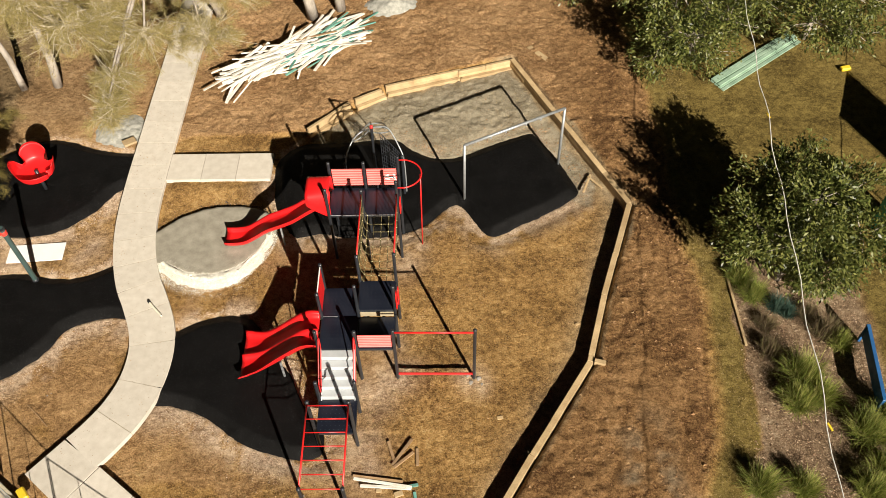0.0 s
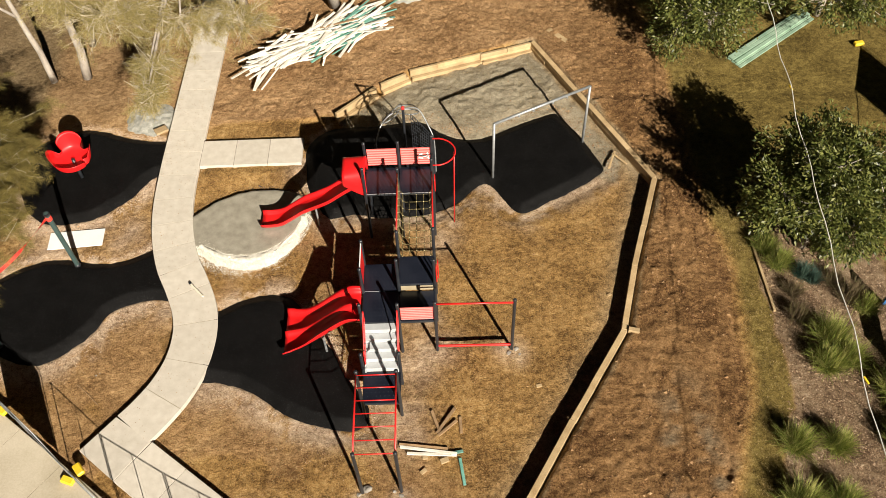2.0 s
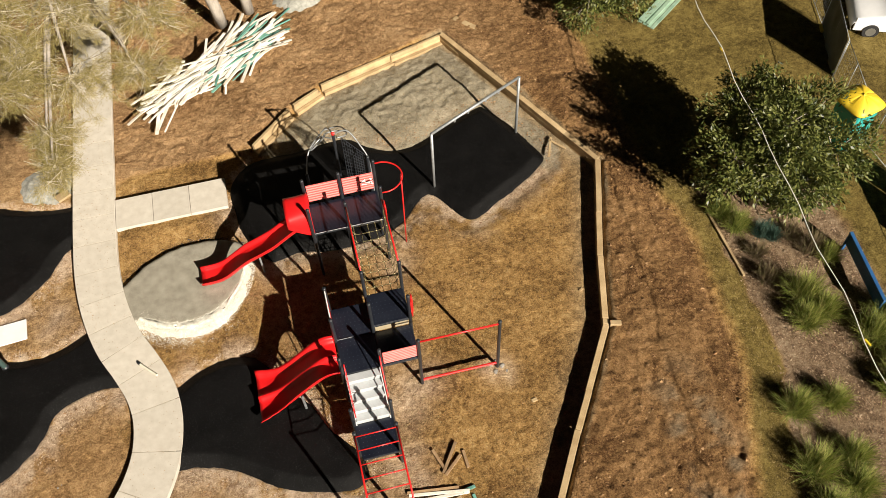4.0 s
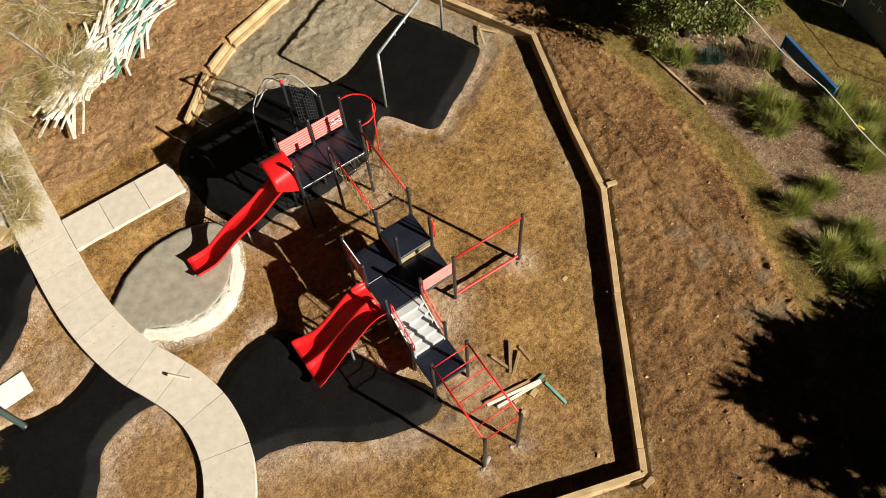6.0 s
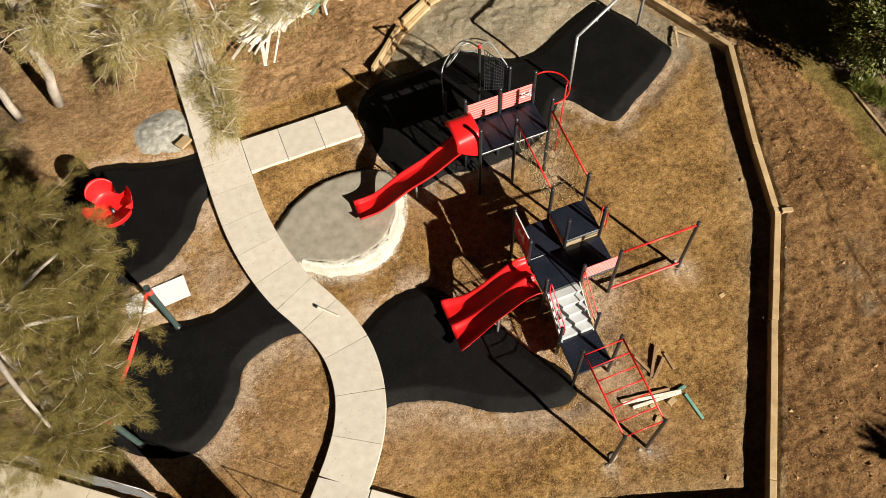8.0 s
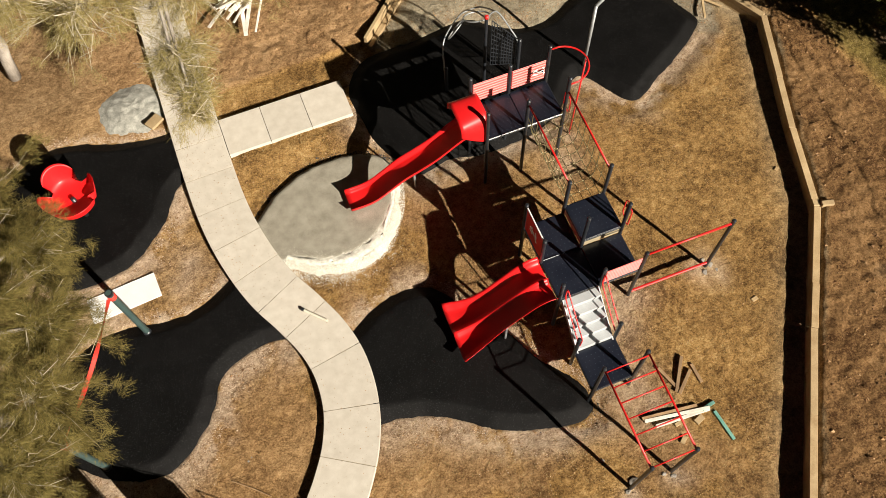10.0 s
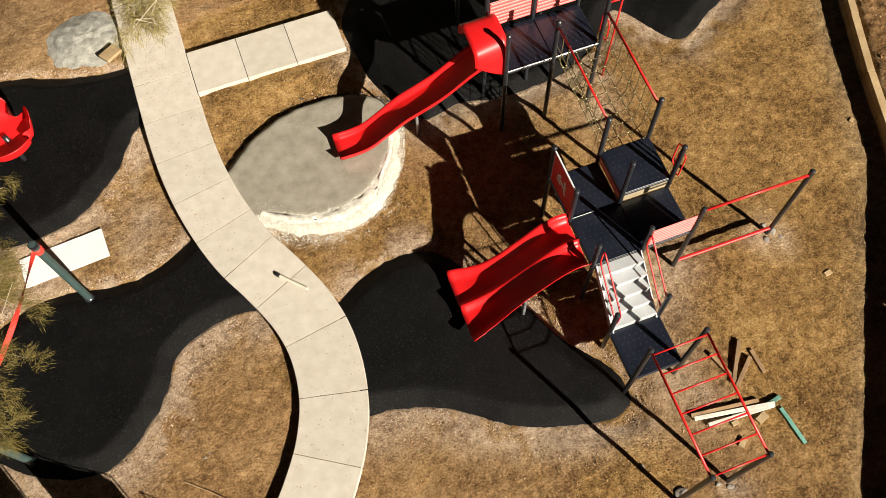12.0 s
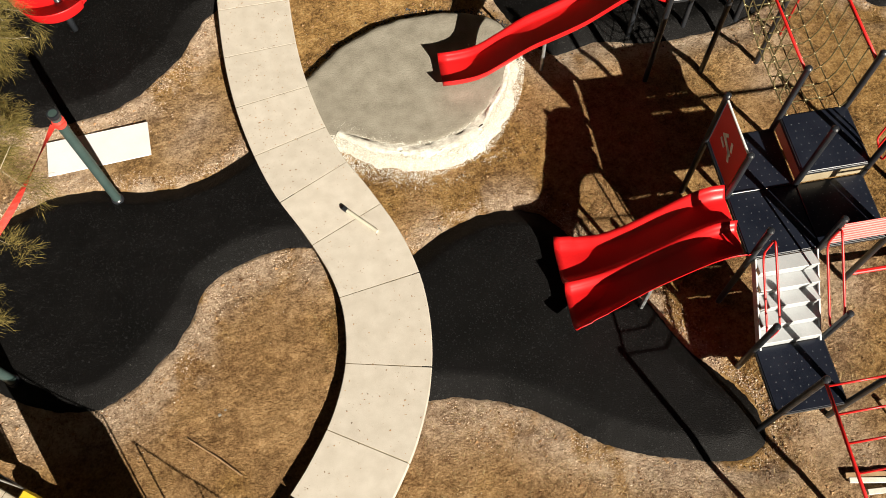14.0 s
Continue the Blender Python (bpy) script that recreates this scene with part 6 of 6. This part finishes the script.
crumbs("pale_crumb", 26000, (-18.5, 5, 10, 24.6), near_rubber, 0.005, 0.02, PALE_CHIP, "pale crumbs of dirt along the rubber rim", 1)
def rim_crumbs(name, n, outlines, reach, small, large, mat, label, seed, bias):
    """Lumps strewn outward from outlines; bias: how much more on the sunny south sides."""
    rng = np.random.default_rng(seed)
    pts, outs = [], []
    for o2 in outlines:
        tang = np.roll(o2, -1, 0) - np.roll(o2, 1, 0)
        area = np.sum(o2[:, 0] * np.roll(o2[:, 1], -1) - np.roll(o2[:, 0], -1) * o2[:, 1])
        nn = np.stack([tang[:, 1], -tang[:, 0]], -1) * (1 if area > 0 else -1)
        pts.append(o2)
        outs.append(unit(nn))
    pts, outs = np.concatenate(pts), np.concatenate(outs)
    k = rng.integers(0, len(pts), n)
    d = rng.exponential(reach, n) * (1 - bias * outs[k][:, 1]) * (0.6 + 0.9 * np.abs(fbm(pts[k][:, 0], pts[k][:, 1], 1.1, seed + 3, 2)))
    p = pts[k] + outs[k] * d[:, None] + rng.normal(0, 0.11, (n, 2))
    ok = line_distance(p[:, 0], p[:, 1], PATH_LINE) > 0.8
    ok &= np.min([inside_distance(p[:, 0], p[:, 1], r) for r in RUBBERS], axis=0) > -0.04
    p = p[ok]
    m = len(p)
    s = small * (large / small) ** (rng.uniform(0, 1, (m, 1, 1)) ** 2.0)
    corner = np.array([(1, 0, -0.4), (-0.5, 0.87, -0.4), (-0.5, -0.87, -0.4), (0, 0, 0.8)])
    v = (corner + rng.normal(0, 0.3, (m, 4, 3))) * s * np.array((1, 1, 0.7)) + np.stack([p[:, 0], p[:, 1], ground_z(p[:, 0], p[:, 1]) + 0.004], -1)[:, None]
    f = (np.array([(0, 2, 1), (0, 1, 3), (1, 2, 3), (2, 0, 3)])[None] + (np.arange(m) * 4)[:, None, None]).reshape(-1, 3)
    return tagged(new(name, mesh_of(name, v.reshape(-1, 3).tolist(), f.tolist(), mat)), label, name.replace("_", " "), kind="stuff")


rim_crumbs("pale_rubble", 62000, RUBBERS[:3], 0.15, 0.004, 0.020, PALE_CHIP, "pale rubble and crumbled dirt along the rubber rim", 31, 0.75)
rim_crumbs("brown_rubble", 11000, (*RUBBERS, SAND_PAD), 0.4, 0.008, 0.04, CLOD, "brown crumbs of soil along the rubber rim", 32, 0.2)
crumbs("soil_clod", 42000, (-11, 9, 3, 34), dug, 0.018, 0.075, CLOD, "loose clods of dug brown soil", 2)
crumbs("dirt_crumb", 42000, (-17, 6, 6, 24), in_yard, 0.010, 0.04, CLOD, "small crumbs of dirt on the dry grass", 3)
crumbs("bark_chip", 36000, (7, 13.6, 2, 18.6), lambda x, y: np.where((x > side_x(y, MULCH_EDGE)) & (x < 13.4), 0.9, 0), 0.02, 0.065, CHIP, "bark chips of the mulch bed", 4, 0.4)
crumbs("white_stone", 95000, (-11, -6, 16.5, 19.6), lambda x, y: np.exp(-(np.maximum(line_distance(x, y, GRAVEL_RIM) - 0.16, 0) / 0.26) ** 2) * (inside_distance(x, y, SAND_PAD) > -0.5), 0.006, 0.018, WHITE_STONE, "loose white gravel at the sand base", 5, 0.5, at_z=lambda x, y: np.where(line_distance(x, y, GRAVEL_RIM) < 0.5, -0.03 - 0.16 * ease(line_distance(x, y, GRAVEL_RIM), 0.05, 0.4) * (inside_distance(x, y, SAND_PAD) > -0.1), SOIL + 0.015))
crumbs("rubber_crumb", 26000, (-18.5, 5, 10, 24.6), lambda x, y: np.exp(-(np.min([np.abs(inside_distance(x, y, r) - 0.03) for r in RUBBERS], axis=0) / 0.07) ** 2) * (line_distance(x, y, PATH_LINE) > 0.8), 0.010, 0.035, CRUMB, "black rubber crumbs along the rolled rim", 6)


crumbs("leaf_litter", 16000, (-13, -9, 10, 30), lambda x, y: np.where(line_distance(x, y, PATH_LINE) < 0.72, 0.2 + 0.5 * ease(y, 15, 24) + 0.4 * fbm(x, y, 1.2, 97, 2), 0), 0.005, 0.018, CLOD, "scraps of dry litter on the path", 7, 0.25, at_z=lambda x, y: 0.004 + 0 * x)
# Near-black crumbs put the shade of the sand base's north edge into colour.
crumbs("dark_crumb", 16000, (-11, -6, 18.8, 21), lambda x, y: np.exp(-((inside_distance(x, y, SAND_PAD) - 0.05) / 0.09) ** 2) * (line_distance(x, y, PATH_LINE) > 0.8), 0.012, 0.05, CRUMB, "dark crumbs standing in for shade along the sand base rim", 8)


def dry_grass():
    rng = np.random.default_rng(17)
    n = 90000
    x, y = rng.uniform(-12, 9.5, n), rng.uniform(4, 28, n)
    e = x - side_x(y, TRACK_EDGE)
    k = np.maximum(in_yard(x, y) * 0.9, np.where((e > 0) & (x < side_x(y, MULCH_EDGE)), 0.9, 0))
    ok = rng.uniform(0, 1, n) < k
    x, y = x[ok], y[ok]
    m = len(x)
    p = np.stack([x, y, ground_z(x, y) - 0.005], -1)
    t = rng.uniform(0, 6.28, m)
    d = np.stack([np.cos(t), np.sin(t), 0 * t], -1)
    side = np.stack([-np.sin(t), np.cos(t), 0 * t], -1) * 0.006
    ln = rng.uniform(0.04, 0.10, (m, 1))
    tip = p + d * ln + np.stack([0 * t, 0 * t, rng.uniform(0.015, 0.06, m)], -1)
    return np.stack([p - side, p + side, tip], 1)


tri_cloud("dry_grass", dry_grass(), island_material("straw_grass", ((0.16, 0.10, 0.04), (0.34, 0.24, 0.11), (0.44, 0.34, 0.17), (0.22, 0.17, 0.06)), 0.9), None, "short straw-coloured grass blades on the yard", "dry grass")
